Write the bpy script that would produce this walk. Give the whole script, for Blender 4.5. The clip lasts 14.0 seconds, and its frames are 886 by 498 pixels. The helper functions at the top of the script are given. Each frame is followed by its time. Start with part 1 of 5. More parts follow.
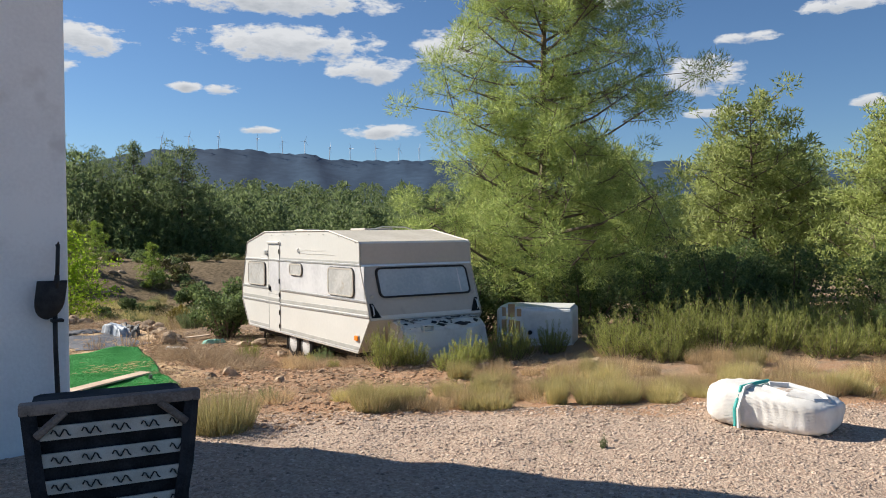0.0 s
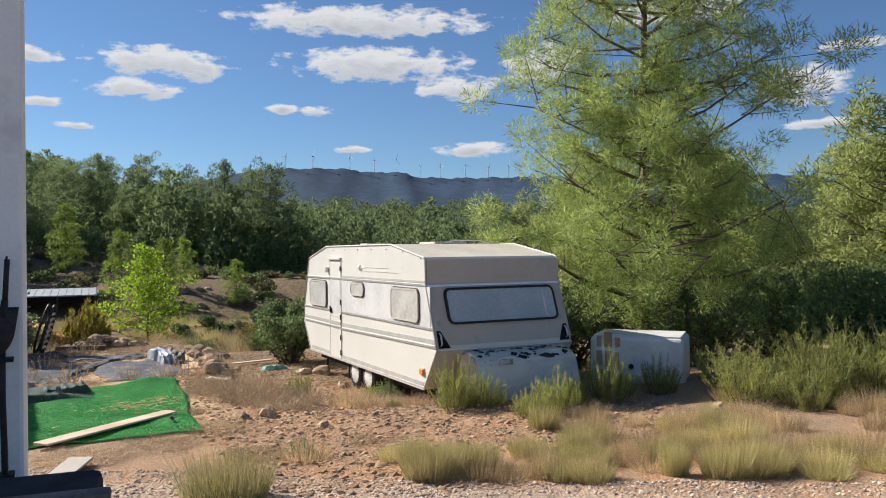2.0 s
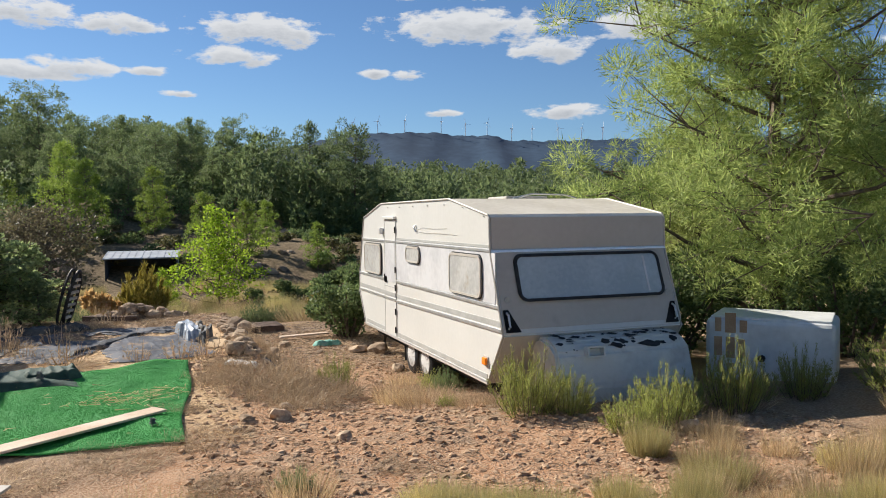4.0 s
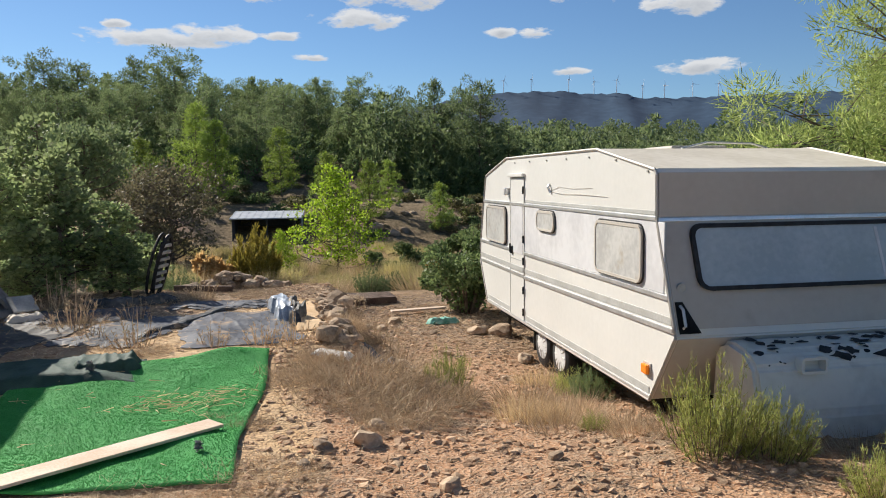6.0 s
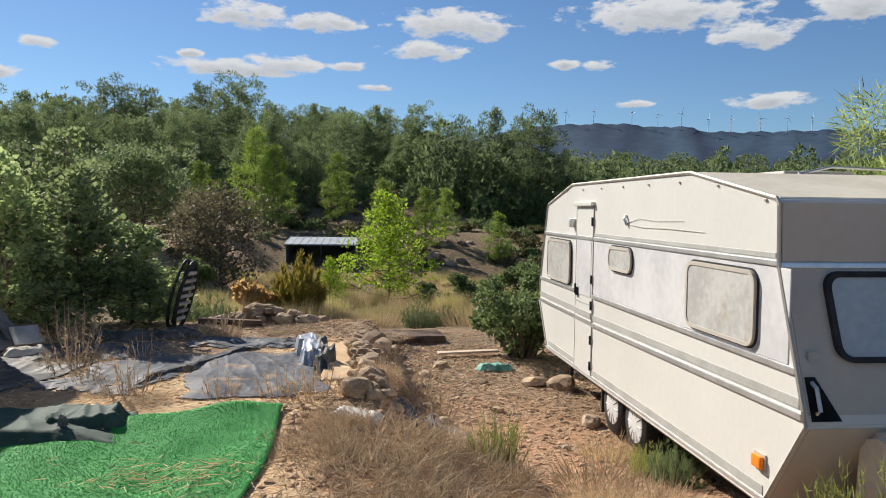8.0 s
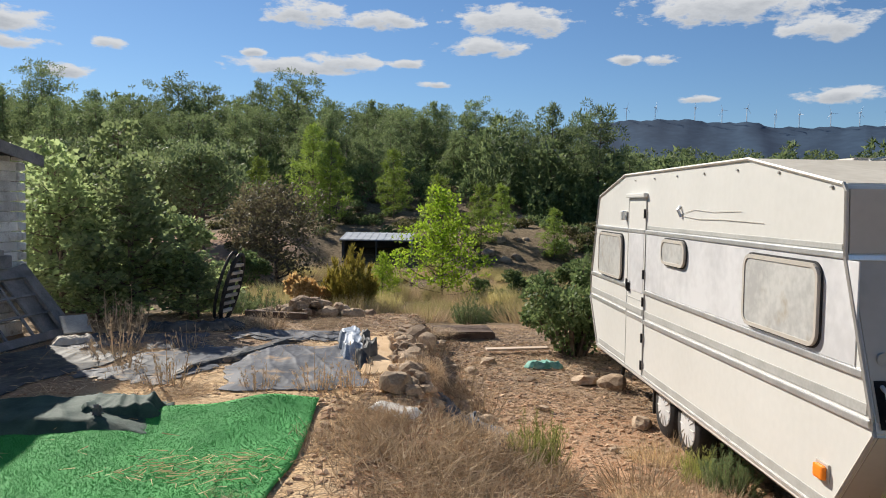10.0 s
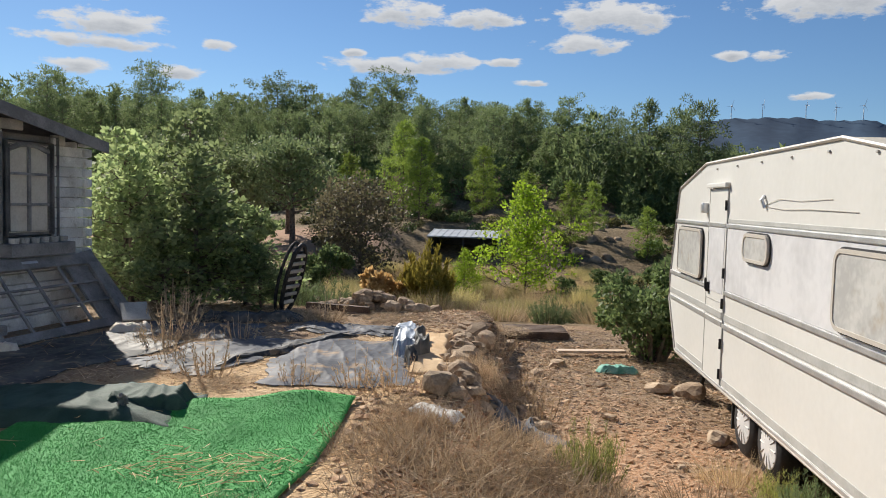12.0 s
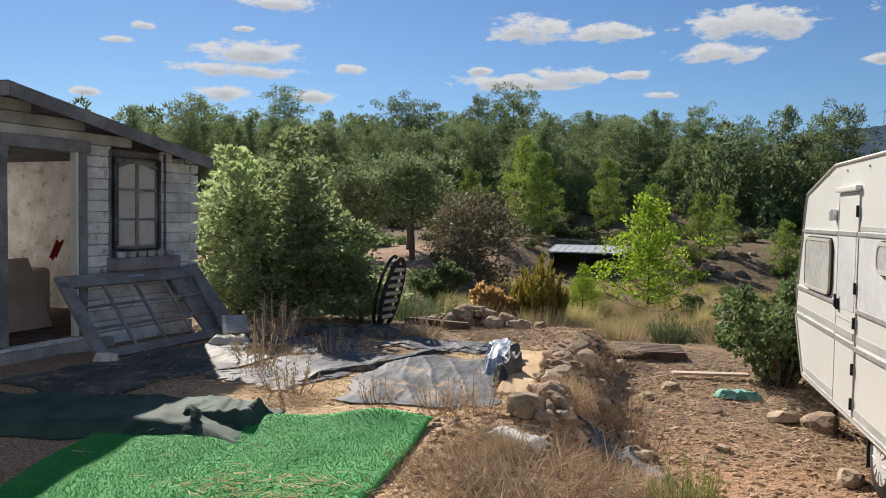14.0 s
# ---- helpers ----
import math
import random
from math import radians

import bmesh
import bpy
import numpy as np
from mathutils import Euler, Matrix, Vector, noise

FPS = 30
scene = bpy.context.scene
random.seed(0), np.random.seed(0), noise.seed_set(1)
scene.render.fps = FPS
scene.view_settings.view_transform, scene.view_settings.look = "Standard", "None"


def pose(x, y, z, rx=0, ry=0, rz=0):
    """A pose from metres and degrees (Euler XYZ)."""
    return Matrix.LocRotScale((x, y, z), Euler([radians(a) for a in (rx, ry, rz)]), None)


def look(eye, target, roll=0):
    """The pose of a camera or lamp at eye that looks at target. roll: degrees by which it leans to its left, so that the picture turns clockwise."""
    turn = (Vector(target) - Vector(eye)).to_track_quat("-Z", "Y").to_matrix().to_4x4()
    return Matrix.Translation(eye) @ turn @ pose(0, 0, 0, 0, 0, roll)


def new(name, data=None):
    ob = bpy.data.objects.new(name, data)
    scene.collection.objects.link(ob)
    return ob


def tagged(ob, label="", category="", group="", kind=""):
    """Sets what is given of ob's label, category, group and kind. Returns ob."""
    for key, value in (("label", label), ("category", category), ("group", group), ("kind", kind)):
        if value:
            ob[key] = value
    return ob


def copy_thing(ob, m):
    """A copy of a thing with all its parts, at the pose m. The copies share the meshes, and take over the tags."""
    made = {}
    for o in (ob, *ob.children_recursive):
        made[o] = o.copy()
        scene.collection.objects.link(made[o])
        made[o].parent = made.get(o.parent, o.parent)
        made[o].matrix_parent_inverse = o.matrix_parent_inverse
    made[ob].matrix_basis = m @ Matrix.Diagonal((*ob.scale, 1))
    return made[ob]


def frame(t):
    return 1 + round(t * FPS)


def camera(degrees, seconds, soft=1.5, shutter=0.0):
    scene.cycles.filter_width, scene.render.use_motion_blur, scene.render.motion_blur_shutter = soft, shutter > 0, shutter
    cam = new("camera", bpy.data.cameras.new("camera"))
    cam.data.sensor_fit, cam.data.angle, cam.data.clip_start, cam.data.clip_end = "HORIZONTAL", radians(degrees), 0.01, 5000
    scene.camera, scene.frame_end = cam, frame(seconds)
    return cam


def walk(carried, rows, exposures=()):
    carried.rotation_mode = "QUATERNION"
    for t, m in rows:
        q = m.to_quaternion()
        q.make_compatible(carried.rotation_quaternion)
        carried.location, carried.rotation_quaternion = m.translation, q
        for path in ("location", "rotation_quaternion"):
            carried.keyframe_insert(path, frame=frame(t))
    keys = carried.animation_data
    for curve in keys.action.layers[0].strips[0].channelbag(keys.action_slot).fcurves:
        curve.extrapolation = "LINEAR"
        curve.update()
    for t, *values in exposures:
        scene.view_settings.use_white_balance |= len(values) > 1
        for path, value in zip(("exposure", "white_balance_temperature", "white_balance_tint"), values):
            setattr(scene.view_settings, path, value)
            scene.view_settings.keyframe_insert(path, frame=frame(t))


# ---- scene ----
cam = camera(59.8, 14.0, 1.0)
PATH = [
    (0, (-5.906, -11.286, 1.922), (-4.794, -9.625, 1.883), -0.5),
    (0.5, (-5.641, -11.0, 1.948), (-4.588, -9.3, 1.932), -0.6),
    (1, (-5.357, -10.555, 1.911), (-4.332, -8.838, 1.908), -1.1),
    (1.5, (-4.999, -10.114, 1.91), (-4.02, -8.369, 1.923), -1.0),
    (2, (-4.663, -9.633, 1.882), (-3.75, -7.853, 1.889), -0.6),
    (2.5, (-4.331, -9.107, 1.866), (-3.46, -7.307, 1.857), -0.3),
    (2.7, (-4.167, -8.902, 1.86), (-3.317, -7.092, 1.841), 0.1),
    (4.8, (-3.015, -6.784, 1.764), (-2.446, -4.87, 1.661), -0.5),
    (5, (-2.948, -6.589, 1.773), (-2.416, -4.664, 1.669), -0.1),
    (5.5, (-2.871, -6.073, 1.752), (-2.426, -4.128, 1.625), -0.3),
    (6, (-2.778, -5.552, 1.745), (-2.396, -3.598, 1.563), -0.6),
    (6.5, (-2.72, -5.08, 1.737), (-2.365, -3.123, 1.524), -0.7),
    (7, (-2.632, -4.694, 1.739), (-2.284, -2.734, 1.54), -1.0),
    (7.5, (-2.541, -4.446, 1.721), (-2.284, -2.468, 1.582), 1.0),
    (8, (-2.477, -4.237, 1.716), (-2.242, -2.253, 1.61), 0.7),
    (8.2, (-2.422, -4.162, 1.739), (-2.19, -2.179, 1.63), 0.4),
    (10.3, (-2.294, -3.95, 1.647), (-2.222, -1.955, 1.531), 0.9),
    (10.5, (-2.266, -3.891, 1.643), (-2.2, -1.896, 1.527), 0.8),
    (11, (-2.194, -3.771, 1.639), (-2.17, -1.775, 1.522), 0.4),
    (11.5, (-2.064, -3.623, 1.6), (-2.142, -1.628, 1.485), 1.7),
    (12, (-1.963, -3.499, 1.568), (-2.119, -1.509, 1.444), 1.5),
    (12.5, (-1.915, -3.34, 1.534), (-2.146, -1.358, 1.407), 1.3),
    (13, (-1.775, -3.254, 1.528), (-2.159, -1.296, 1.393), 1.8),
    (13.5, (-1.682, -3.174, 1.522), (-2.139, -1.231, 1.405), 1.6),
    (14, (-1.692, -3.078, 1.516), (-2.171, -1.139, 1.428), 0.9),
]
walk(cam, [(t, look(eye, target, roll)) for t, eye, target, roll in PATH], ((0, .70), (6.5, .68), (8, .62), (11, .58), (14, .55)))

# ---------------------------------------------------------------- world, sun, exposure
SUN_AZ, SUN_EL = radians(-35.0), radians(33.0)      # azimuth from +y towards +x
sun_dir = Vector((math.sin(SUN_AZ) * math.cos(SUN_EL), math.cos(SUN_AZ) * math.cos(SUN_EL), math.sin(SUN_EL)))

world = bpy.data.worlds.new("sky")
scene.world = world
world.use_nodes = True
wn, wl = world.node_tree.nodes, world.node_tree.links
wn.clear()


def wnode(kind):
    return wn.new(kind)


def wmath(op, a, b=None, c=None, clamp=False):
    n = wnode("ShaderNodeMath")
    n.operation, n.use_clamp = op, clamp
    for i, v in enumerate((a, b, c)):
        if v is None:
            continue
        if isinstance(v, (int, float)):
            n.inputs[i].default_value = v
        else:
            wl.new(v, n.inputs[i])
    return n.outputs[0]


sky = wnode("ShaderNodeTexSky")
sky.sky_type, sky.sun_disc, sky.sun_elevation, sky.sun_rotation = "NISHITA", False, SUN_EL, SUN_AZ
sky.altitude, sky.air_density, sky.dust_density, sky.ozone_density = 600.0, 1.0, 0.15, 2.5
coord = wnode("ShaderNodeTexCoord")
sep = wnode("ShaderNodeSeparateXYZ")
wl.new(coord.outputs["Generated"], sep.inputs[0])
az = wmath("MULTIPLY", wmath("ARCTAN2", sep.outputs[0], sep.outputs[1]), 57.2958)
el = wmath("MULTIPLY", wmath("ARCSINE", sep.outputs[2]), 57.2958)
# fair-weather cumulus: azimuth, elevation, half width, half height in degrees
CLOUDS = ((22.4, 13.7, 6.5, 1.3), (28.3, 11.9, 3.4, .9), (34.6, 13.5, 2.9, 1.4), (21.0, 16.6, 9.5, 1.1), (9.7, 13.1, 2.0, 1.0), (15.5, 10.4, 1.1, .4),
          (17.9, 10.3, 1.2, .4), (29.5, 7.5, 2.9, .6), (20.4, 7.6, 1.5, .3), (52.3, 10.9, 3.0, 1.3), (55.4, 13.1, 2.0, .4), (61.2, 14.5, 2.6, .5),
          (62.8, 8.4, 1.2, .4), (53.6, 8.3, 2.7, .35), (-7.6, 13.4, 3.3, 1.0), (-2.2, 13.1, 2.9, .75), (7.0, 13.3, 4.6, 1.05), (5.5, 11.4, 3.3, .7),
          (-8.6, 9.7, 4.8, .65), (-5.0, 10.1, 3.0, .7), (-.3, 10.1, 1.7, .35))
CLOUDS_B = ((-28.0, 11.2, 4.0, .9), (-28.8, 10.0, 4.4, .5), (-30.1, 8.3, 2.2, .55), (-23.8, 8.4, 2.2, .5), (-20.9, 10.4, 1.3, .4), (-36.7, 11.4, 1.0, .3),
            (-35.1, 12.5, .9, .3), (-38.7, 7.9, .9, .3), (-25.9, 14.6, 3.4, .5), (-28.4, 12.8, .9, .22), (1.7, 8.7, 1.4, .25), (-11.4, 10.5, 1.0, .3), (44, 16.5, 5, .9))
comb = wnode("ShaderNodeCombineXYZ")
wl.new(wmath("MULTIPLY", az, 0.45), comb.inputs[0])
wl.new(wmath("MULTIPLY", el, 1.1), comb.inputs[1])
nz = wnode("ShaderNodeTexNoise")
nz.inputs["Scale"].default_value, nz.inputs["Detail"].default_value, nz.inputs["Roughness"].default_value = 1.1, 7.0, 0.62
wl.new(comb.outputs[0], nz.inputs["Vector"])
ragged = wmath("MULTIPLY", wmath("SUBTRACT", nz.outputs["Fac"], 0.5), 4.2)
cover, under = None, None
for a0, e0, hw, hh in CLOUDS + CLOUDS_B:
    du = wmath("MULTIPLY", wmath("SUBTRACT", az, a0), 1 / hw)
    dv = wmath("MULTIPLY", wmath("SUBTRACT", el, e0), 1 / hh)
    r2 = wmath("ADD", wmath("MULTIPLY", du, du), wmath("MULTIPLY", dv, dv))
    m = wmath("SUBTRACT", 1.0, r2)
    low = wmath("SUBTRACT", m, wmath("MULTIPLY", dv, 0.9))
    cover = m if cover is None else wmath("MAXIMUM", cover, m)
    under = low if under is None else wmath("MAXIMUM", under, low)
dens = wmath("MULTIPLY", wmath("ADD", wmath("ADD", cover, ragged), 0.05), 1.5, clamp=True)
dens = wmath("SMOOTH_MIN", dens, 1.0, 0.1)
shade = wmath("MULTIPLY", wmath("ADD", wmath("ADD", under, wmath("MULTIPLY", ragged, 0.5)), -0.55), 0.75, clamp=True)
ccol = wnode("ShaderNodeMix")
ccol.data_type = "RGBA"
wl.new(shade, ccol.inputs[0])
ccol.inputs[6].default_value, ccol.inputs[7].default_value = (8.4, 8.6, 8.9, 1), (4.3, 4.7, 5.3, 1)
mixs = wnode("ShaderNodeMix")
mixs.data_type = "RGBA"
wl.new(dens, mixs.inputs[0])
tone = wnode("ShaderNodeMix")
tone.data_type, tone.blend_type = "RGBA", "MULTIPLY"
tone.inputs[0].default_value = 1.0
wl.new(sky.outputs[0], tone.inputs[6])
tone.inputs[7].default_value = (0.76, 0.94, 1.13, 1)
wl.new(tone.outputs[2], mixs.inputs[6])
wl.new(ccol.outputs[2], mixs.inputs[7])
bg = wnode("ShaderNodeBackground")
bg.inputs["Strength"].default_value = 0.054
wl.new(mixs.outputs[2], bg.inputs["Color"])
wout = wnode("ShaderNodeOutputWorld")
wl.new(bg.outputs[0], wout.inputs["Surface"])

sun = new("sun", bpy.data.lights.new("sun", "SUN"))
sun.data.energy, sun.data.angle, sun.data.color = 5.0, radians(0.53), (1.0, 0.93, 0.82)
sun.matrix_world = look(sun_dir * 60, (0, 0, 0))

# ---------------------------------------------------------------- materials
def mat(name, c1, c2, scale=3.0, rough=0.8, bump=0.15, fine=None, c3=None, metal=0.0, spread=(0.35, 0.65), vary=0.0, dist=0.02, island=False, spec=0.3):
    """Two colours mixed by noise at a large and a fine scale, with relief; c3: sparse stains."""
    m = bpy.data.materials.new(name)
    m.use_nodes = True
    nt = m.node_tree
    n, l = nt.nodes, nt.links
    b = n["Principled BSDF"]
    geo = n.new("ShaderNodeNewGeometry")
    def tex(sc, det):
        t = n.new("ShaderNodeTexNoise")
        t.inputs["Scale"].default_value, t.inputs["Detail"].default_value = sc, det
        l.new(geo.outputs["Position"], t.inputs["Vector"])
        return t.outputs["Fac"]
    big, small = tex(scale, 4), tex(fine or scale * 14, 3)
    add = n.new("ShaderNodeMath"); add.operation = "MULTIPLY_ADD"
    l.new(small, add.inputs[0]); add.inputs[1].default_value = 0.55
    sub = n.new("ShaderNodeMath"); sub.operation = "SUBTRACT"
    l.new(big, sub.inputs[0]); sub.inputs[1].default_value = 0.275
    l.new(sub.outputs[0], add.inputs[2])
    ramp = n.new("ShaderNodeMapRange")
    ramp.inputs["From Min"].default_value, ramp.inputs["From Max"].default_value = spread
    l.new(add.outputs[0], ramp.inputs["Value"])
    mx = n.new("ShaderNodeMix"); mx.data_type = "RGBA"
    l.new(ramp.outputs[0], mx.inputs[0])
    mx.inputs[6].default_value, mx.inputs[7].default_value = (*c1, 1), (*c2, 1)
    col = mx.outputs[2]
    if c3:
        st = n.new("ShaderNodeMapRange")
        st.inputs["From Min"].default_value, st.inputs["From Max"].default_value = 0.58, 0.72
        l.new(tex(scale * 2.3, 6), st.inputs["Value"])
        m3 = n.new("ShaderNodeMix"); m3.data_type = "RGBA"
        l.new(st.outputs[0], m3.inputs[0]); l.new(col, m3.inputs[6]); m3.inputs[7].default_value = (*c3, 1)
        col = m3.outputs[2]
    if vary:
        hs = n.new("ShaderNodeHueSaturation")
        src = geo.outputs["Random Per Island"]
        if not island:
            src = n.new("ShaderNodeObjectInfo").outputs["Random"]
        mr = n.new("ShaderNodeMapRange")
        mr.inputs["To Min"].default_value, mr.inputs["To Max"].default_value = 1 - vary, 1 + vary
        l.new(src, mr.inputs["Value"]); l.new(mr.outputs[0], hs.inputs["Value"]); l.new(col, hs.inputs["Color"])
        col = hs.outputs[0]
    l.new(col, b.inputs["Base Color"])
    b.inputs["Roughness"].default_value, b.inputs["Metallic"].default_value = rough, metal
    b.inputs["Specular IOR Level"].default_value = spec
    if bump:
        bp = n.new("ShaderNodeBump")
        bp.inputs["Strength"].default_value, bp.inputs["Distance"].default_value = bump, dist
        l.new(add.outputs[0], bp.inputs["Height"])
        l.new(bp.outputs[0], b.inputs["Normal"])
    return m


def leaf_mat(name, c1, c2, rough=0.6, trans=0.35):
    """Leaves: colour differs from leaf to leaf and from plant to plant, some light passes through."""
    m = bpy.data.materials.new(name)
    m.use_nodes = True
    n, l = m.node_tree.nodes, m.node_tree.links
    b, out = n["Principled BSDF"], n["Material Output"]
    geo, info = n.new("ShaderNodeNewGeometry"), n.new("ShaderNodeObjectInfo")
    mx = n.new("ShaderNodeMix"); mx.data_type = "RGBA"
    l.new(geo.outputs["Random Per Island"], mx.inputs[0])
    mx.inputs[6].default_value, mx.inputs[7].default_value = (*c1, 1), (*c2, 1)
    hs = n.new("ShaderNodeHueSaturation")
    mr = n.new("ShaderNodeMapRange")
    mr.inputs["To Min"].default_value, mr.inputs["To Max"].default_value = 0.75, 1.25
    l.new(info.outputs["Random"], mr.inputs["Value"]); l.new(mr.outputs[0], hs.inputs["Value"])
    l.new(mx.outputs[2], hs.inputs["Color"])
    l.new(hs.outputs[0], b.inputs["Base Color"])
    b.inputs["Roughness"].default_value = rough
    b.inputs["Specular IOR Level"].default_value = 0.25
    tr = n.new("ShaderNodeBsdfTranslucent")
    l.new(hs.outputs[0], tr.inputs["Color"])
    ms = n.new("ShaderNodeMixShader")
    ms.inputs[0].default_value = trans
    l.new(b.outputs[0], ms.inputs[1]); l.new(tr.outputs[0], ms.inputs[2]); l.new(ms.outputs[0], out.inputs["Surface"])
    return m


def ground_mat():
    """Soil by kind: the mesh carries how much gravel, sand, litter and scrub lies at each spot."""
    m = bpy.data.materials.new("earth")
    m.use_nodes = True
    n, l = m.node_tree.nodes, m.node_tree.links
    b = n["Principled BSDF"]
    geo = n.new("ShaderNodeNewGeometry")
    def tex(sc, det, kind="ShaderNodeTexNoise"):
        t = n.new(kind)
        t.inputs["Scale"].default_value = sc
        if kind == "ShaderNodeTexNoise":
            t.inputs["Detail"].default_value = det
        l.new(geo.outputs["Position"], t.inputs["Vector"])
        return t
    def blend(f, a, c):
        mx = n.new("ShaderNodeMix"); mx.data_type = "RGBA"
        l.new(f, mx.inputs[0])
        for i, v in ((6, a), (7, c)):
            if isinstance(v, tuple):
                mx.inputs[i].default_value = (*v, 1)
            else:
                l.new(v, mx.inputs[i])
        return mx.outputs[2]
    def rng(v, lo, hi):
        r = n.new("ShaderNodeMapRange")
        r.inputs["From Min"].default_value, r.inputs["From Max"].default_value = lo, hi
        l.new(v, r.inputs["Value"])
        return r.outputs[0]
    def attr(name):
        a = n.new("ShaderNodeAttribute")
        a.attribute_name = name
        return a.outputs["Fac"]
    big, mid, fine = tex(0.7, 5).outputs["Fac"], tex(5, 5).outputs["Fac"], tex(45, 4).outputs["Fac"]
    vor = tex(42, 0, "ShaderNodeTexVoronoi")
    pebble = blend(vor.outputs["Color"], (0.34, 0.235, 0.175), (0.62, 0.49, 0.38))
    soil = blend(rng(mid, .3, .7), (0.36, 0.19, 0.10), (0.50, 0.295, 0.175))
    soil = blend(rng(fine, .45, .7), soil, (0.54, 0.385, 0.265))
    litter = blend(rng(fine, .35, .65), (0.21, 0.148, 0.098), (0.43, 0.32, 0.225))
    sand = blend(rng(mid, .3, .7), (0.56, 0.38, 0.21), (0.68, 0.50, 0.31))
    scrub = blend(rng(mid, .35, .65), (0.12, 0.09, 0.05), (0.26, 0.19, 0.115))
    red = blend(rng(mid, .3, .7), (0.33, 0.20, 0.13), (0.44, 0.29, 0.20))
    col = blend(rng(big, .4, .6), soil, blend(rng(mid, .45, .6), soil, litter))
    col = blend(attr("litter"), col, litter)
    col = blend(attr("scrub"), col, scrub)
    col = blend(attr("red"), col, red)
    col = blend(attr("sand"), col, sand)
    col = blend(attr("gravel"), col, pebble)
    l.new(col, b.inputs["Base Color"])
    b.inputs["Roughness"].default_value = 0.95
    b.inputs["Specular IOR Level"].default_value = 0.15
    ad = n.new("ShaderNodeMath"); ad.operation = "ADD"
    l.new(fine, ad.inputs[0]); l.new(mid, ad.inputs[1])
    bp = n.new("ShaderNodeBump")
    bp.inputs["Strength"].default_value, bp.inputs["Distance"].default_value = 0.8, 0.045
    l.new(ad.outputs[0], bp.inputs["Height"]); l.new(bp.outputs[0], b.inputs["Normal"])
    return m


def plain(name, c, rough=0.5, metal=0.0):
    return mat(name, c, tuple(min(1, v * 1.12 + .004) for v in c), scale=4, rough=rough, bump=0.05, metal=metal)


M = {}
M["earth"] = ground_mat()
M["plaster"] = mat("plaster", (0.78, 0.78, 0.775), (0.86, 0.86, 0.85), 1.3, 0.9, 0.3, 30, (0.70, 0.695, 0.68))
M["van"] = mat("van_paint", (0.60, 0.593, 0.56), (0.68, 0.673, 0.64), 0.9, 0.38, 0.05, 16, spread=(.2, .8))
# van paint darkened and warmed for the shaded front; small fittings share it
M["van_front"] = mat("shade_toned_paint", (0.44, 0.405, 0.355), (0.52, 0.485, 0.43), 1.2, 0.5, 0.06, 16, (0.40, 0.365, 0.32), spread=(.2, .8))
M["van_roof"] = mat("roof_paint", (0.55, 0.50, 0.41), (0.66, 0.61, 0.52), 1.5, 0.6, 0.1, 14)
M["van_panel"] = mat("silver_panel", (0.54, 0.54, 0.55), (0.66, 0.66, 0.67), 1.6, 0.4, 0.05, 12)
M["stripe"] = mat("grey_stripe", (0.36, 0.36, 0.34), (0.45, 0.45, 0.43), 3, 0.5, 0.03)
M["alu"] = mat("aluminium", (0.62, 0.62, 0.62), (0.75, 0.75, 0.75), 6, 0.35, 0.04, metal=0.7)
M["rubber"] = mat("rubber", (0.015, 0.015, 0.017), (0.035, 0.035, 0.036), 8, 0.65, 0.1)
M["winfilm"] = mat("dull_acrylic", (0.42, 0.42, 0.41), (0.55, 0.55, 0.53), 2.5, 0.22, 0.03, 20, (0.40, 0.36, 0.30))
M["winblue"] = mat("front_acrylic", (0.36, 0.43, 0.47), (0.46, 0.53, 0.56), 1.5, 0.2, 0.02, 20)
M["orange"] = plain("orange_lens", (0.85, 0.23, 0.02), 0.25)
M["peel"] = mat("peeled_patch", (0.012, 0.014, 0.017), (0.04, 0.04, 0.045), 9, 0.7, 0.2)
M["hub"] = plain("hub_cap", (0.55, 0.55, 0.55), 0.4)
M["under"] = plain("underbody", (0.03, 0.028, 0.025), 0.9)
M["tank"] = mat("tank_plastic", (0.60, 0.61, 0.60), (0.74, 0.75, 0.74), 1.6, 0.45, 0.08, 12)
M["rust"] = mat("rust_stain", (0.38, 0.23, 0.13), (0.50, 0.34, 0.21), 5, 0.85, 0.1)
M["bigbag"] = mat("woven_sack", (0.66, 0.64, 0.60), (0.82, 0.80, 0.76), 4, 0.7, 0.25, 120)
M["teal"] = plain("teal_webbing", (0.05, 0.36, 0.33), 0.6)
M["bark"] = mat("bark", (0.09, 0.07, 0.055), (0.22, 0.17, 0.13), 9, 0.95, 0.6)
M["pine"] = leaf_mat("pine_needles", (0.19, 0.26, 0.07), (0.44, 0.50, 0.17), trans=0.52)
M["pine_young"] = leaf_mat("young_pine_needles", (0.30, 0.36, 0.11), (0.54, 0.59, 0.23), trans=0.54)
M["pine_far"] = leaf_mat("pine_far", (0.105, 0.15, 0.065), (0.25, 0.31, 0.135), trans=0.48)
M["pine_lime"] = leaf_mat("pine_lime", (0.17, 0.25, 0.04), (0.30, 0.38, 0.08), trans=0.45)
M["oak"] = leaf_mat("oak_leaves", (0.21, 0.275, 0.12), (0.38, 0.45, 0.205), 0.65, 0.58)
M["oak_dark"] = leaf_mat("dark_leaves", (0.09, 0.14, 0.055), (0.22, 0.28, 0.11), 0.65, 0.45)
M["lime"] = leaf_mat("lime_leaves", (0.24, 0.37, 0.025), (0.40, 0.52, 0.06), trans=0.5)
M["olive"] = leaf_mat("olive_leaves", (0.14, 0.19, 0.085), (0.25, 0.30, 0.14), trans=0.4)
M["brownleaf"] = leaf_mat("brown_leaves", (0.13, 0.12, 0.07), (0.25, 0.215, 0.125))
